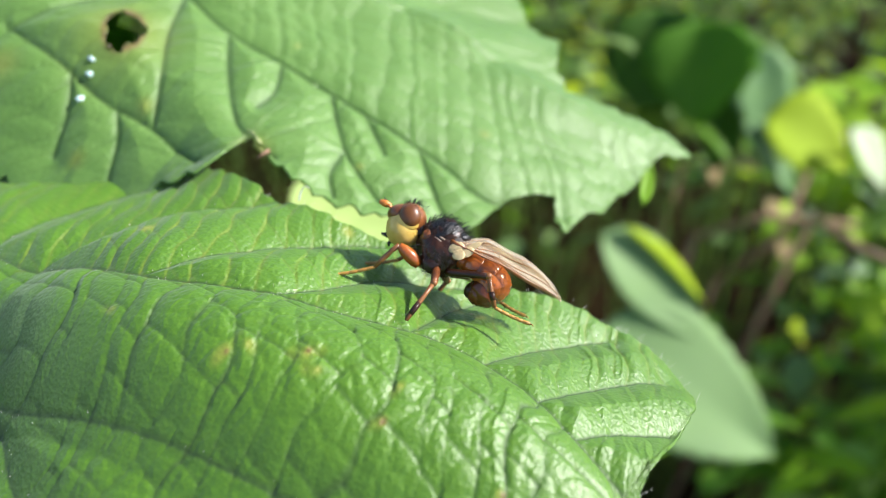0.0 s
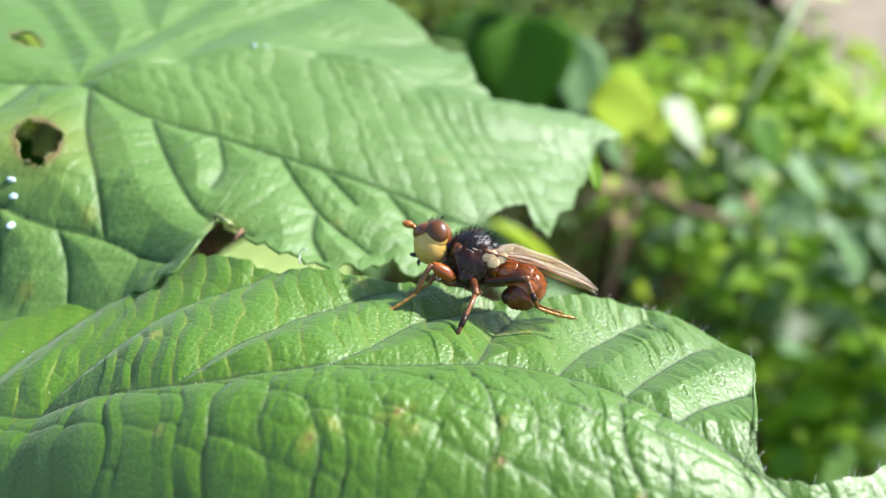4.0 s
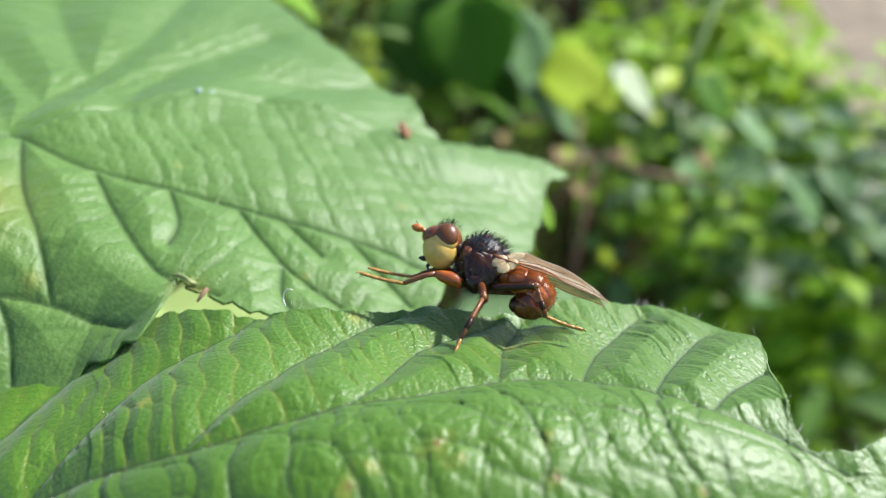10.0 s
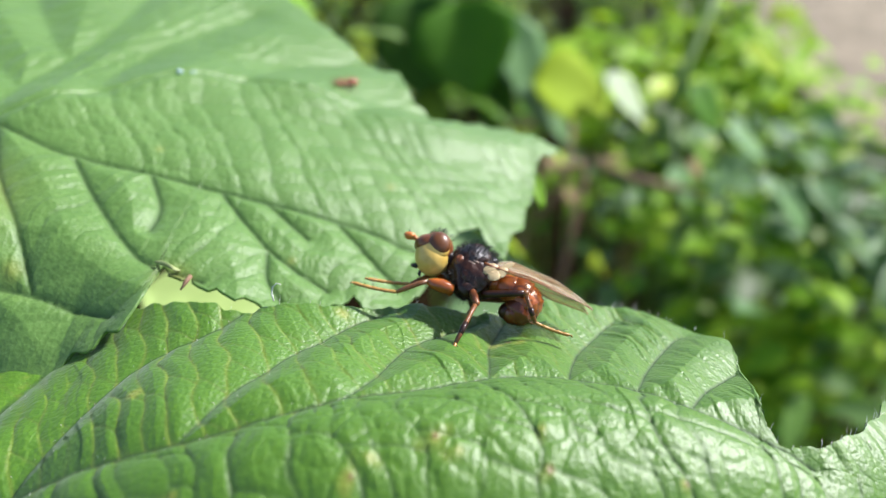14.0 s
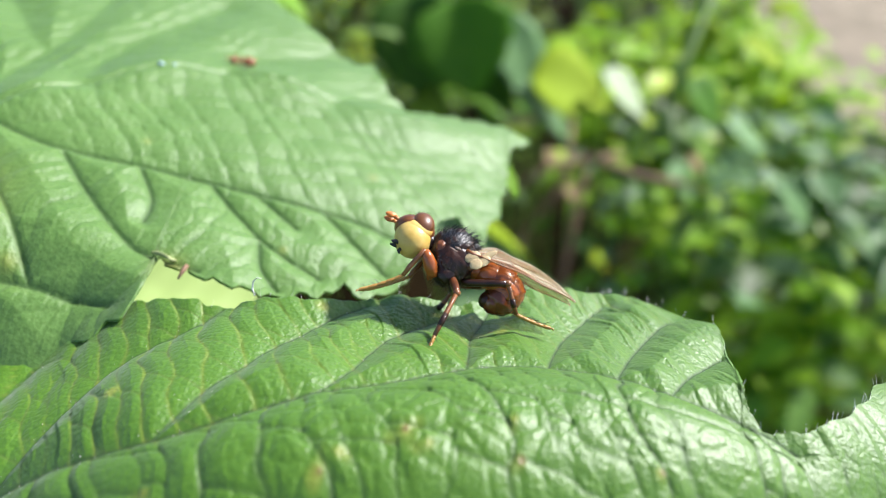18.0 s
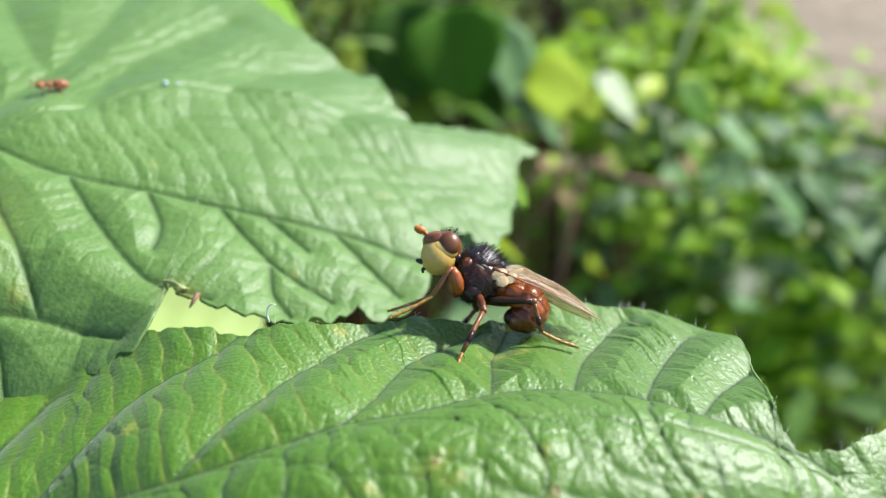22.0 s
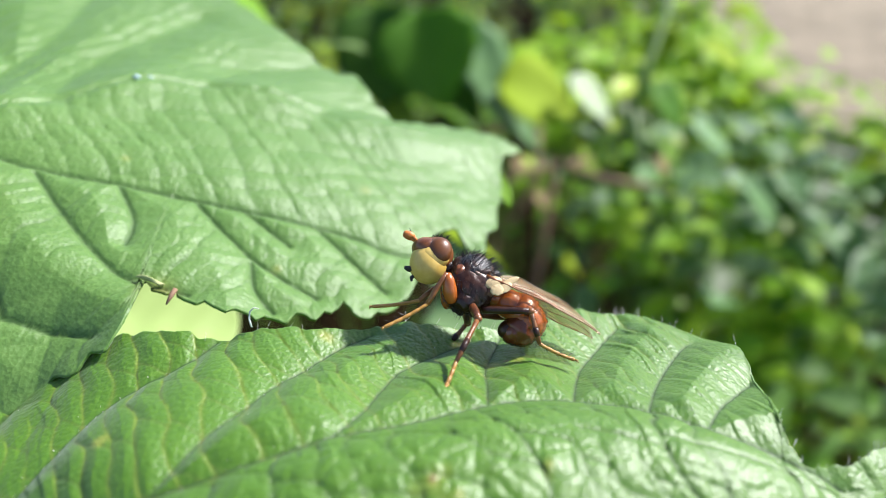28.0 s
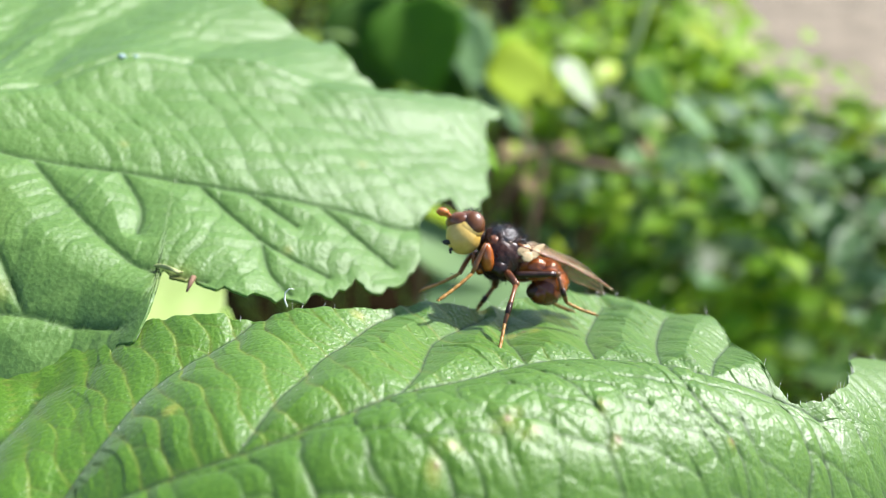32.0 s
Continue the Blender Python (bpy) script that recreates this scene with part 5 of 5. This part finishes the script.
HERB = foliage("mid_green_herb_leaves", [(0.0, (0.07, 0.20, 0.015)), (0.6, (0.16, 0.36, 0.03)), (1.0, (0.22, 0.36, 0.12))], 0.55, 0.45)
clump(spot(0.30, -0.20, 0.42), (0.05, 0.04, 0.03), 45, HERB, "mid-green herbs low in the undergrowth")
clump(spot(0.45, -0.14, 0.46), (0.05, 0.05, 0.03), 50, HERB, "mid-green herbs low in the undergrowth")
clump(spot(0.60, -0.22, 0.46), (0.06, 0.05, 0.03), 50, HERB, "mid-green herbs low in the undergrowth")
stems = Geo()
for k in range(320):
    x, y = rnd.uniform(-0.8, 0.50), rnd.uniform(0.25, 1.2)
    h = max(0.05, 0.34 - 0.28 * (y - 0.25) / 0.75 - 0.12 * max(0, x))
    lean = Vector((rnd.gauss(0, 0.05), rnd.gauss(0, 0.05), 0))
    stems.tube([Vector((x, y, -0.02)), Vector((x, y, h * 0.5)) + lean * 0.4, Vector((x, y, h)) + lean], [0.0010, 0.0008, 0.0004], 5, False)
tagged(part("undergrowth_stems", stems, STALK), "thin green stems of the low herbs", "stems", kind="stuff")


# ---- what moves ----
FRONT_ROWS = [
    (0, 0.00000, 0.00000, 0.46000, -12.53, 4.93, 0.80),
    (0.5, -0.00000, 0.00000, 0.46000, -12.93, 3.15, 1.52),
    (1, -0.00000, 0.00000, 0.46000, -13.72, 1.83, 2.08),
    (1.5, 0.00000, 0.00000, 0.46000, -13.85, 1.23, 3.10),
    (2, -0.00000, -0.00000, 0.46000, -12.97, 3.92, 2.39),
    (2.5, 0.00000, 0.00000, 0.46000, -13.28, -0.63, 1.85),
    (3, 0.00000, 0.00000, 0.46000, -11.42, -2.87, -0.71),
    (3.5, 0.00000, 0.00000, 0.46000, -10.99, -1.45, 0.48),
    (5.5, 0.00000, 0.00000, 0.46000, -15.08, -3.25, -0.76),
    (6, 0.00000, 0.00000, 0.46000, -14.69, -4.10, 0.00),
    (6.5, -0.00000, 0.00000, 0.46000, -13.36, -3.69, 0.63),
    (7, -0.00000, 0.00000, 0.46000, -12.99, -3.05, 1.40),
    (7.5, -0.00000, 0.00000, 0.46000, -13.18, -2.98, 2.88),
    (8, 0.00000, -0.00000, 0.46000, -15.74, -2.64, 3.54),
    (8.5, 0.00000, -0.00000, 0.46000, -16.85, -2.19, 3.82),
    (9, 0.00000, -0.00000, 0.46000, -16.26, -2.01, 4.36),
    (9.5, -0.00000, -0.00000, 0.46000, -15.23, -2.30, 3.83),
    (10, -0.00000, -0.00000, 0.46000, -15.57, -1.25, 3.85),
    (10.5, 0.00000, -0.00000, 0.46000, -15.50, -2.25, 2.17),
    (11, 0.00000, -0.00000, 0.46000, -14.59, -2.53, 0.67),
    (11.5, -0.00000, 0.00000, 0.46000, -14.34, -0.55, 1.83),
    (12, 0.00000, 0.00000, 0.46000, -14.78, 0.15, 4.32),
    (12.5, 0.00000, -0.00000, 0.46000, -13.52, 0.04, 4.79),
    (13, 0.00000, -0.00000, 0.46000, -14.89, 0.90, 5.94),
    (13.5, 0.00000, -0.00000, 0.46000, -15.95, 0.59, 6.09),
    (15.5, 0.00000, 0.00000, 0.46000, -11.96, 1.12, 7.33),
    (16, -0.00000, 0.00000, 0.46000, -11.53, 0.86, 6.56),
    (16.5, -0.00000, 0.00000, 0.46000, -11.09, -0.51, 5.73),
    (17, -0.00000, 0.00000, 0.46000, -13.18, 0.08, 5.06),
    (17.5, -0.00000, -0.00000, 0.46000, -14.22, -0.59, 5.13),
    (18, 0.00000, 0.00000, 0.46000, -14.57, -0.39, 5.65),
    (18.5, 0.00000, -0.00000, 0.46000, -14.68, -0.48, 5.04),
    (19, -0.00000, 0.00000, 0.46000, -14.48, 0.36, 6.17),
    (19.5, -0.00000, 0.00000, 0.46000, -16.10, 0.04, 5.82),
    (20, -0.00000, 0.00000, 0.46000, -14.09, 0.16, 5.47),
    (20.5, 0.00000, -0.00000, 0.46000, -14.38, 0.02, 4.92),
    (21, 0.00000, -0.00000, 0.46000, -14.51, 1.14, 6.47),
    (21.5, 0.00000, 0.00000, 0.46000, -14.89, 0.63, 6.33),
    (22, -0.00000, -0.00000, 0.46000, -14.12, -0.89, 5.72),
    (22.5, 0.00000, 0.00000, 0.46000, -14.44, -0.02, 5.96),
    (23, 0.00000, 0.00000, 0.46000, -13.93, 0.41, 5.68),
    (23.5, 0.00000, -0.00000, 0.46000, -13.82, -0.60, 5.00),
    (24, 0.00000, -0.00000, 0.46000, -13.66, 0.26, 5.22),
    (24.5, 0.00000, 0.00000, 0.46000, -13.71, 1.32, 5.66),
    (25, 0.00000, 0.00000, 0.46000, -14.05, 0.88, 6.18),
    (25.5, 0.00000, -0.00000, 0.46000, -14.24, -0.41, 5.48),
    (26, 0.00000, -0.00000, 0.46000, -13.44, -0.16, 4.15),
    (26.5, 0.00000, -0.00000, 0.46000, -14.41, 0.03, 4.69),
    (28.5, 0.00000, -0.00000, 0.46000, -13.29, 0.77, 4.86),
    (29, -0.00000, 0.00000, 0.46000, -12.40, -0.60, 2.40),
    (29.5, -0.00000, -0.00000, 0.46000, -11.93, -1.41, 1.49),
    (30, 0.00000, -0.00000, 0.46000, -15.23, -0.69, 5.00),
    (30.5, 0.00000, -0.00000, 0.46000, -14.31, 1.23, 7.26),
    (31, 0.00000, 0.00000, 0.46000, -15.10, 2.79, 9.45),
    (31.5, 0.00000, 0.00000, 0.46000, -16.20, 4.93, 12.01),
    (32, 0.00000, 0.00000, 0.46000, -16.70, 5.99, 11.47),
]
BACK_ROWS = [
    (0, -0.01964, 0.02014, 0.46021, 8.79, 15.84, 2.63),
    (0.5, -0.02040, 0.02055, 0.45894, 9.17, 15.93, 7.45),
    (1, -0.02003, 0.01942, 0.45889, 8.29, 12.29, 3.05),
    (1.5, -0.02091, 0.01957, 0.45852, 9.18, 13.23, 8.37),
    (2, -0.02050, 0.01952, 0.46027, 11.42, 15.04, 7.65),
    (2.5, -0.02029, 0.01998, 0.45779, 9.77, 11.12, 5.86),
    (3, -0.01917, 0.02124, 0.45727, 10.60, 10.14, 4.74),
    (3.5, -0.01940, 0.02017, 0.45841, 10.52, 9.18, 3.27),
    (5.5, -0.01911, 0.01932, 0.45580, 4.99, 16.10, 3.72),
    (6, -0.01910, 0.01868, 0.45540, 3.33, 16.49, 3.80),
    (6.5, -0.01926, 0.01842, 0.45540, 3.11, 16.89, 3.89),
    (7, -0.01974, 0.01842, 0.45546, 4.38, 18.06, 4.00),
    (7.5, -0.02017, 0.01803, 0.45568, 6.25, 15.49, 3.09),
    (8, -0.02029, 0.01738, 0.45517, 2.26, 18.09, 2.72),
    (8.5, -0.02027, 0.01704, 0.45536, 3.00, 14.29, 2.61),
    (9, -0.02067, 0.01770, 0.45534, 3.96, 16.66, 4.73),
    (9.5, -0.02049, 0.01803, 0.45553, 5.50, 14.75, 3.59),
    (10, -0.02065, 0.01832, 0.45604, 5.69, 15.41, 3.72),
    (10.5, -0.02007, 0.01883, 0.45581, 5.69, 14.81, 2.75),
    (11, -0.01949, 0.01964, 0.45638, 8.23, 13.29, 1.78),
    (11.5, -0.01996, 0.01903, 0.45753, 8.58, 13.74, 2.96),
    (12, -0.02099, 0.01867, 0.45716, 8.73, 14.34, 5.90),
    (12.5, -0.02104, 0.01859, 0.45728, 9.88, 14.17, 4.37),
    (13, -0.02120, 0.01749, 0.45787, 9.01, 13.88, 4.93),
    (13.5, -0.02114, 0.01692, 0.45755, 7.30, 13.13, 4.31),
    (15.5, -0.02128, 0.01791, 0.45924, 13.08, 13.32, 9.19),
    (16, -0.02101, 0.01815, 0.45930, 12.91, 12.60, 7.50),
    (16.5, -0.02080, 0.01853, 0.45884, 13.32, 11.39, 7.51),
    (17, -0.02080, 0.01882, 0.45818, 10.64, 15.07, 7.87),
    (17.5, -0.02108, 0.01899, 0.45710, 8.75, 17.24, 8.86),
    (18, -0.02109, 0.01866, 0.45730, 9.05, 15.81, 8.48),
    (18.5, -0.02093, 0.01900, 0.45679, 8.71, 17.32, 7.90),
    (19, -0.02117, 0.01840, 0.45775, 9.76, 15.70, 8.58),
    (19.5, -0.02122, 0.01844, 0.45690, 7.49, 17.28, 8.76),
    (20, -0.02091, 0.01859, 0.45809, 10.57, 13.52, 8.01),
    (20.5, -0.02092, 0.01878, 0.45756, 10.47, 15.82, 8.61),
    (21, -0.02113, 0.01787, 0.45876, 10.24, 13.43, 8.54),
    (21.5, -0.02118, 0.01804, 0.45809, 9.45, 15.54, 8.87),
    (22, -0.02104, 0.01872, 0.45717, 9.92, 15.50, 8.30),
    (22.5, -0.02099, 0.01859, 0.45755, 9.46, 15.62, 8.14),
    (23, -0.02090, 0.01856, 0.45814, 10.11, 14.69, 7.93),
    (23.5, -0.02078, 0.01913, 0.45725, 9.63, 15.56, 7.70),
    (24, -0.02073, 0.01880, 0.45816, 10.47, 14.17, 7.14),
    (24.5, -0.02093, 0.01867, 0.45856, 10.53, 15.85, 8.26),
    (25, -0.02100, 0.01843, 0.45828, 10.21, 15.20, 8.24),
    (25.5, -0.02088, 0.01877, 0.45731, 9.47, 15.65, 7.89),
    (26, -0.02063, 0.01935, 0.45748, 9.65, 16.26, 7.20),
    (26.5, -0.02071, 0.01913, 0.45758, 9.45, 15.80, 7.51),
    (28.5, -0.02097, 0.01917, 0.45804, 8.66, 16.35, 8.24),
    (29, -0.02058, 0.02062, 0.45736, 10.10, 17.90, 7.39),
    (29.5, -0.01988, 0.02062, 0.45721, 8.71, 15.89, 5.81),
    (30, -0.02099, 0.01896, 0.45701, 8.31, 16.47, 7.87),
    (30.5, -0.02141, 0.01793, 0.45826, 9.92, 16.00, 9.35),
    (31, -0.02205, 0.01701, 0.45933, 11.43, 16.18, 10.82),
    (31.5, -0.02247, 0.01573, 0.46043, 12.77, 14.54, 11.67),
    (32, -0.02279, 0.01605, 0.45988, 12.21, 16.17, 12.03),
]
FLY_ROWS = [
    (0, -0.00173, 0.00712, 0.45876, 40.26, 6.02, -162.54),
    (0.5, -0.00184, 0.00731, 0.45862, 41.28, 7.08, -161.96),
    (1, -0.00195, 0.00749, 0.45841, 42.55, 7.59, -161.51),
    (1.5, -0.00203, 0.00775, 0.45821, 43.14, 8.04, -161.53),
    (2, -0.00206, 0.00803, 0.45819, 41.91, 5.56, -163.53),
    (2.5, -0.00187, 0.00847, 0.45784, 43.36, 10.24, -163.84),
    (3, -0.00147, 0.00911, 0.45801, 42.10, 13.22, -166.58),
    (3.5, -0.00191, 0.00915, 0.45834, 40.97, 10.75, -166.58),
    (5.5, -0.00184, 0.00917, 0.45805, 44.15, 7.03, -171.53),
    (6, -0.00182, 0.01020, 0.45729, 44.69, 7.67, -172.21),
    (6.5, -0.00184, 0.00978, 0.45792, 46.56, 6.77, -174.48),
    (7, -0.00191, 0.00930, 0.45837, 49.44, 5.65, -176.59),
    (7.5, -0.00209, 0.00944, 0.45844, 47.73, 4.80, -174.86),
    (8, -0.00207, 0.00952, 0.45809, 48.38, 3.58, -173.90),
    (8.5, -0.00204, 0.00959, 0.45776, 49.59, 3.03, -174.03),
    (9, -0.00205, 0.00975, 0.45774, 49.12, 2.82, -173.94),
    (9.5, -0.00185, 0.00991, 0.45790, 47.24, 3.28, -175.13),
    (10, -0.00183, 0.00998, 0.45784, 46.73, 2.36, -175.76),
    (10.5, -0.00160, 0.00986, 0.45777, 47.43, 3.34, -176.76),
    (11, -0.00143, 0.00980, 0.45791, 47.29, 3.61, -177.59),
    (11.5, -0.00154, 0.01000, 0.45791, 46.40, 1.31, -176.55),
    (12, -0.00187, 0.01013, 0.45774, 46.25, 0.26, -174.16),
    (12.5, -0.00192, 0.01014, 0.45784, 45.60, 0.95, -173.56),
    (13, -0.00216, 0.01001, 0.45743, 47.55, 0.58, -172.21),
    (13.5, -0.00212, 0.00994, 0.45716, 48.70, 0.71, -172.27),
    (15.5, -0.00204, 0.01007, 0.45772, 45.03, -0.39, -172.02),
    (16, -0.00182, 0.01010, 0.45773, 44.69, -0.29, -173.02),
    (16.5, -0.00179, 0.00970, 0.45836, 41.79, -1.02, -172.51),
    (17, -0.00187, 0.00923, 0.45857, 41.34, -3.77, -171.88),
    (17.5, -0.00184, 0.00917, 0.45836, 42.59, -3.21, -171.85),
    (18, -0.00193, 0.00909, 0.45829, 43.10, -3.48, -171.33),
    (18.5, -0.00172, 0.00944, 0.45814, 42.09, -4.18, -172.65),
    (19, -0.00185, 0.00974, 0.45808, 40.75, -5.81, -172.19),
    (19.5, -0.00171, 0.00971, 0.45787, 41.82, -5.79, -172.65),
    (20, -0.00160, 0.00981, 0.45832, 39.23, -6.10, -172.74),
    (20.5, -0.00152, 0.00986, 0.45821, 39.80, -5.77, -173.44),
    (21, -0.00185, 0.00984, 0.45815, 40.16, -6.70, -172.04),
    (21.5, -0.00175, 0.01007, 0.45782, 42.19, -6.35, -172.21),
    (22, -0.00152, 0.01035, 0.45771, 43.11, -4.96, -172.75),
    (22.5, -0.00156, 0.00972, 0.45820, 40.97, -5.90, -172.34),
    (23, -0.00146, 0.00912, 0.45880, 38.02, -6.35, -172.37),
    (23.5, -0.00135, 0.00910, 0.45878, 39.23, -5.10, -173.09),
    (24, -0.00145, 0.00904, 0.45875, 40.34, -5.71, -172.90),
    (24.5, -0.00155, 0.00910, 0.45861, 41.81, -6.55, -172.86),
    (25, -0.00162, 0.00914, 0.45840, 43.61, -5.88, -172.76),
    (25.5, -0.00153, 0.00895, 0.45847, 43.40, -4.30, -173.23),
    (26, -0.00140, 0.00880, 0.45871, 42.17, -4.22, -174.25),
    (26.5, -0.00145, 0.00892, 0.45844, 44.45, -4.92, -173.79),
    (28.5, -0.00146, 0.00956, 0.45816, 48.60, -7.56, -173.59),
    (29, -0.00099, 0.00979, 0.45817, 49.07, -6.64, -176.00),
    (29.5, -0.00095, 0.00960, 0.45850, 46.05, -5.19, -176.96),
    (30, -0.00168, 0.00920, 0.45818, 46.77, -5.36, -173.95),
    (30.5, -0.00187, 0.00908, 0.45856, 44.36, -7.27, -170.80),
    (31, -0.00203, 0.00890, 0.45860, 43.63, -8.85, -167.89),
    (31.5, -0.00221, 0.00933, 0.45831, 43.95, -9.89, -165.53),
    (32, -0.00182, 0.00988, 0.45808, 43.71, -9.81, -166.22),
]


def leg_pose(hip, foot, side):
    """Thigh and shin poses that bring the foot from the hip to a place, knee up."""
    hip, foot = Vector(hip), Vector(foot)
    d = foot - hip
    reach = min(d.length, THIGH + SHIN - 0.05)
    d.normalize()
    a = (THIGH**2 - SHIN**2 + reach**2) / (2 * reach)
    up = Vector((-0.25, 0.35 * side, 1.0))
    up = (up - d * up.dot(d)).normalized()
    knee = hip + d * a + up * math.sqrt(max(0.0, THIGH**2 - a * a))

    def turn(x, hint):
        x = x.normalized()
        y = hint.cross(x).normalized()
        return Matrix((x, y, x.cross(y))).transposed()

    t1, t2 = turn(knee - hip, up), turn(foot - knee, up)
    return Matrix.Translation(hip * MM) @ t1.to_4x4(), Matrix.Translation(Vector((THIGH, 0, 0)) * MM) @ (t1.inverted() @ t2).to_4x4()


def motions():
    walk(front_leaf, [(t, pose(x, y, z, a, b, c)) for t, x, y, z, a, b, c in FRONT_ROWS])
    walk(back_leaf, [(t, pose(x, y, z, a, b, c)) for t, x, y, z, a, b, c in BACK_ROWS])
    for leaf in low_leaves:
        walk(leaf, [(t, pose(x, y, z, a, b, c)) for t, x, y, z, a, b, c in BACK_ROWS])
    walk(fly, [(t, pose(x, y, z, a, b, c)) for t, x, y, z, a, b, c in FLY_ROWS])

    # the front feet: standing, cleaning each other, wiping the head, standing again
    left = [(0, 6.0, 1.2, -1.3), (3, 5.9, 1.2, -1.8), (6, 5.0, 1.1, -2.9), (6.6, 5.0, 1.1, -2.3), (7, 5.3, 0.9, -1.2), (7.5, 6.6, 0.7, 0.2), (8, 7.4, 0.5, 0.6), (9, 7.5, 0.6, 0.3), (10, 7.2, 0.6, 0.6), (11, 7.4, 0.5, 0.3), (12, 7.5, 0.6, -0.9), (13, 7.2, 0.5, 0.2), (14.5, 7.3, 0.5, 0.3), (15.5, 7.4, 0.5, 0.3), (16.2, 7.4, 0.6, -0.2), (16.4, 1.6, 1.6, 3.2), (16.6, 4.6, 1.3, 2.2), (16.8, 2.6, 1.4, 3.2), (17.0, 5.2, 1.0, 0.9), (17.2, 3.2, 1.3, 3.0), (17.4, 5.2, 0.9, -0.2), (18, 5.3, 0.7, -1.3), (19, 5.2, 0.7, -0.9), (20, 5.0, 0.9, -1.9), (22, 4.9, 1.0, -1.8), (26, 4.7, 1.0, -1.8), (29, 4.6, 1.1, -1.9), (32, 4.3, 1.1, -2.1)]
    right = [(0, 5.2, -0.9, -0.4), (3, 5.2, -0.9, -1.0), (6, 4.8, -0.9, -1.8), (7, 5.6, -0.5, -0.6), (7.5, 6.2, -0.2, 0.0), (9, 5.9, 0.0, 0.1), (11, 6.2, 0.0, 0.9), (12, 6.1, 0.1, -0.5), (13, 6.4, 0.0, 0.3), (15.5, 6.0, 0.0, 0.6), (16.2, 6.0, -0.2, 1.5), (16.4, 3.9, -0.8, 3.3), (16.8, 3.6, -0.8, 3.2), (17.2, 4.6, -0.4, 0.4), (18, 5.0, -0.3, -0.9), (19, 5.4, -0.4, -0.3), (20, 5.0, -0.6, -1.3), (22, 5.0, -0.8, -1.3), (26, 5.2, -0.8, -0.9), (29, 5.2, -0.8, -0.3), (30, 5.2, -0.8, 0.3), (31, 4.8, -0.8, -1.2), (32, 4.8, -0.8, -1.3)]
    times = [0.2 * i for i in range(161)]
    for side, anchors in ((1, left), (-1, right)):
        rows, shins = [], []
        for t in times:
            foot = [float(np.interp(t, [a[0] for a in anchors], [a[k] for a in anchors])) for k in (1, 2, 3)]
            rub = 0.28 if 7.3 < t < 16.1 else 0.18 if 17.5 < t < 20.2 else 0.0
            foot[0] += rub * math.sin(t * 9.0 + side)
            foot[2] += rub * 0.8 * math.cos(t * 9.0 + 1.6 * side)
            a, b = leg_pose((1.15, 0.62 * side, -0.45), foot, side)
            rows.append((t, a))
            shins.append((t, b))
        walk(front_legs[side][0], rows)
        walk(front_legs[side][1], shins)

    # the head: level, then bowed and turned while it is wiped
    nods = [(0, 0, 0, 0), (6, 0, 0, 0), (7, 0, 3, 0), (13, 0, 3, 0), (16.2, 0, 0, 0), (16.4, -12, 26, 6), (16.8, 14, 24, 10), (17.0, -10, 18, 4), (17.3, 24, 10, 14), (18, 26, -4, 12), (18.5, 6, -4, 4), (19, 4, -4, 2), (26, 0, -6, 0), (32, 0, -2, 0)]
    walk(head, [(t, Matrix.Translation(HEAD * MM) @ pose(0, 0, 0, r, p, y)) for t, r, p, y in nods])

    # the ant: from under the tip, along the upper half, out past the middle rib
    steps = [(0, 1.6, 1.0, -0.25), (4.0, 1.6, 1.0, -0.25), (4.4, 1.78, 1.9, -0.25), (4.6, 1.72, 1.80, 0.0), (6, 1.43, 1.38, 0.05), (8, 1.21, 1.36, 0.05), (9, 1.16, 1.55, 0.06), (11, 0.98, 2.1, 0.0), (13, 0.67, 2.14, 0.0), (16, 0.41, 1.96, 0.0), (18, -0.19, 1.97, 0.02), (19, -0.59, 1.90, 0.03), (20, -1.02, 1.45, 0.12), (21, -1.45, 1.2, 0.1), (22.5, -1.66, 1.04, 0.06), (24, -2.6, 0.8, 0.02), (26, -3.4, 0.6, -0.05), (32, -4.2, 0.4, -0.12)]
    rows, last = [], None
    base = [(t, pose(x, y, z, a, b, c)) for t, x, y, z, a, b, c in BACK_ROWS]
    for t, m in base:
        u, v, w = (float(np.interp(t, [s[0] for s in steps], [s[k] for s in steps])) for k in (1, 2, 3))
        u2, v2 = (float(np.interp(t + 0.6, [s[0] for s in steps], [s[k] for s in steps])) for k in (1, 2))
        z = float(back_relief(np.array([u]), np.array([v]))[0]) - (0.14 if w < -0.2 else 0.0)
        yaw = math.degrees(math.atan2(v2 - v, u2 - u)) if abs(u2 - u) + abs(v2 - v) > 1e-4 else last or 180
        if last is not None:
            while yaw - last > 180:
                yaw -= 360
            while yaw - last < -180:
                yaw += 360
            yaw = last + max(-80, min(80, yaw - last))
        last = yaw
        rows.append((t, m @ pose(u * 0.01, v * 0.01, z * 0.01, 0, 0, yaw)))
    walk(ant_body, rows)


motions()
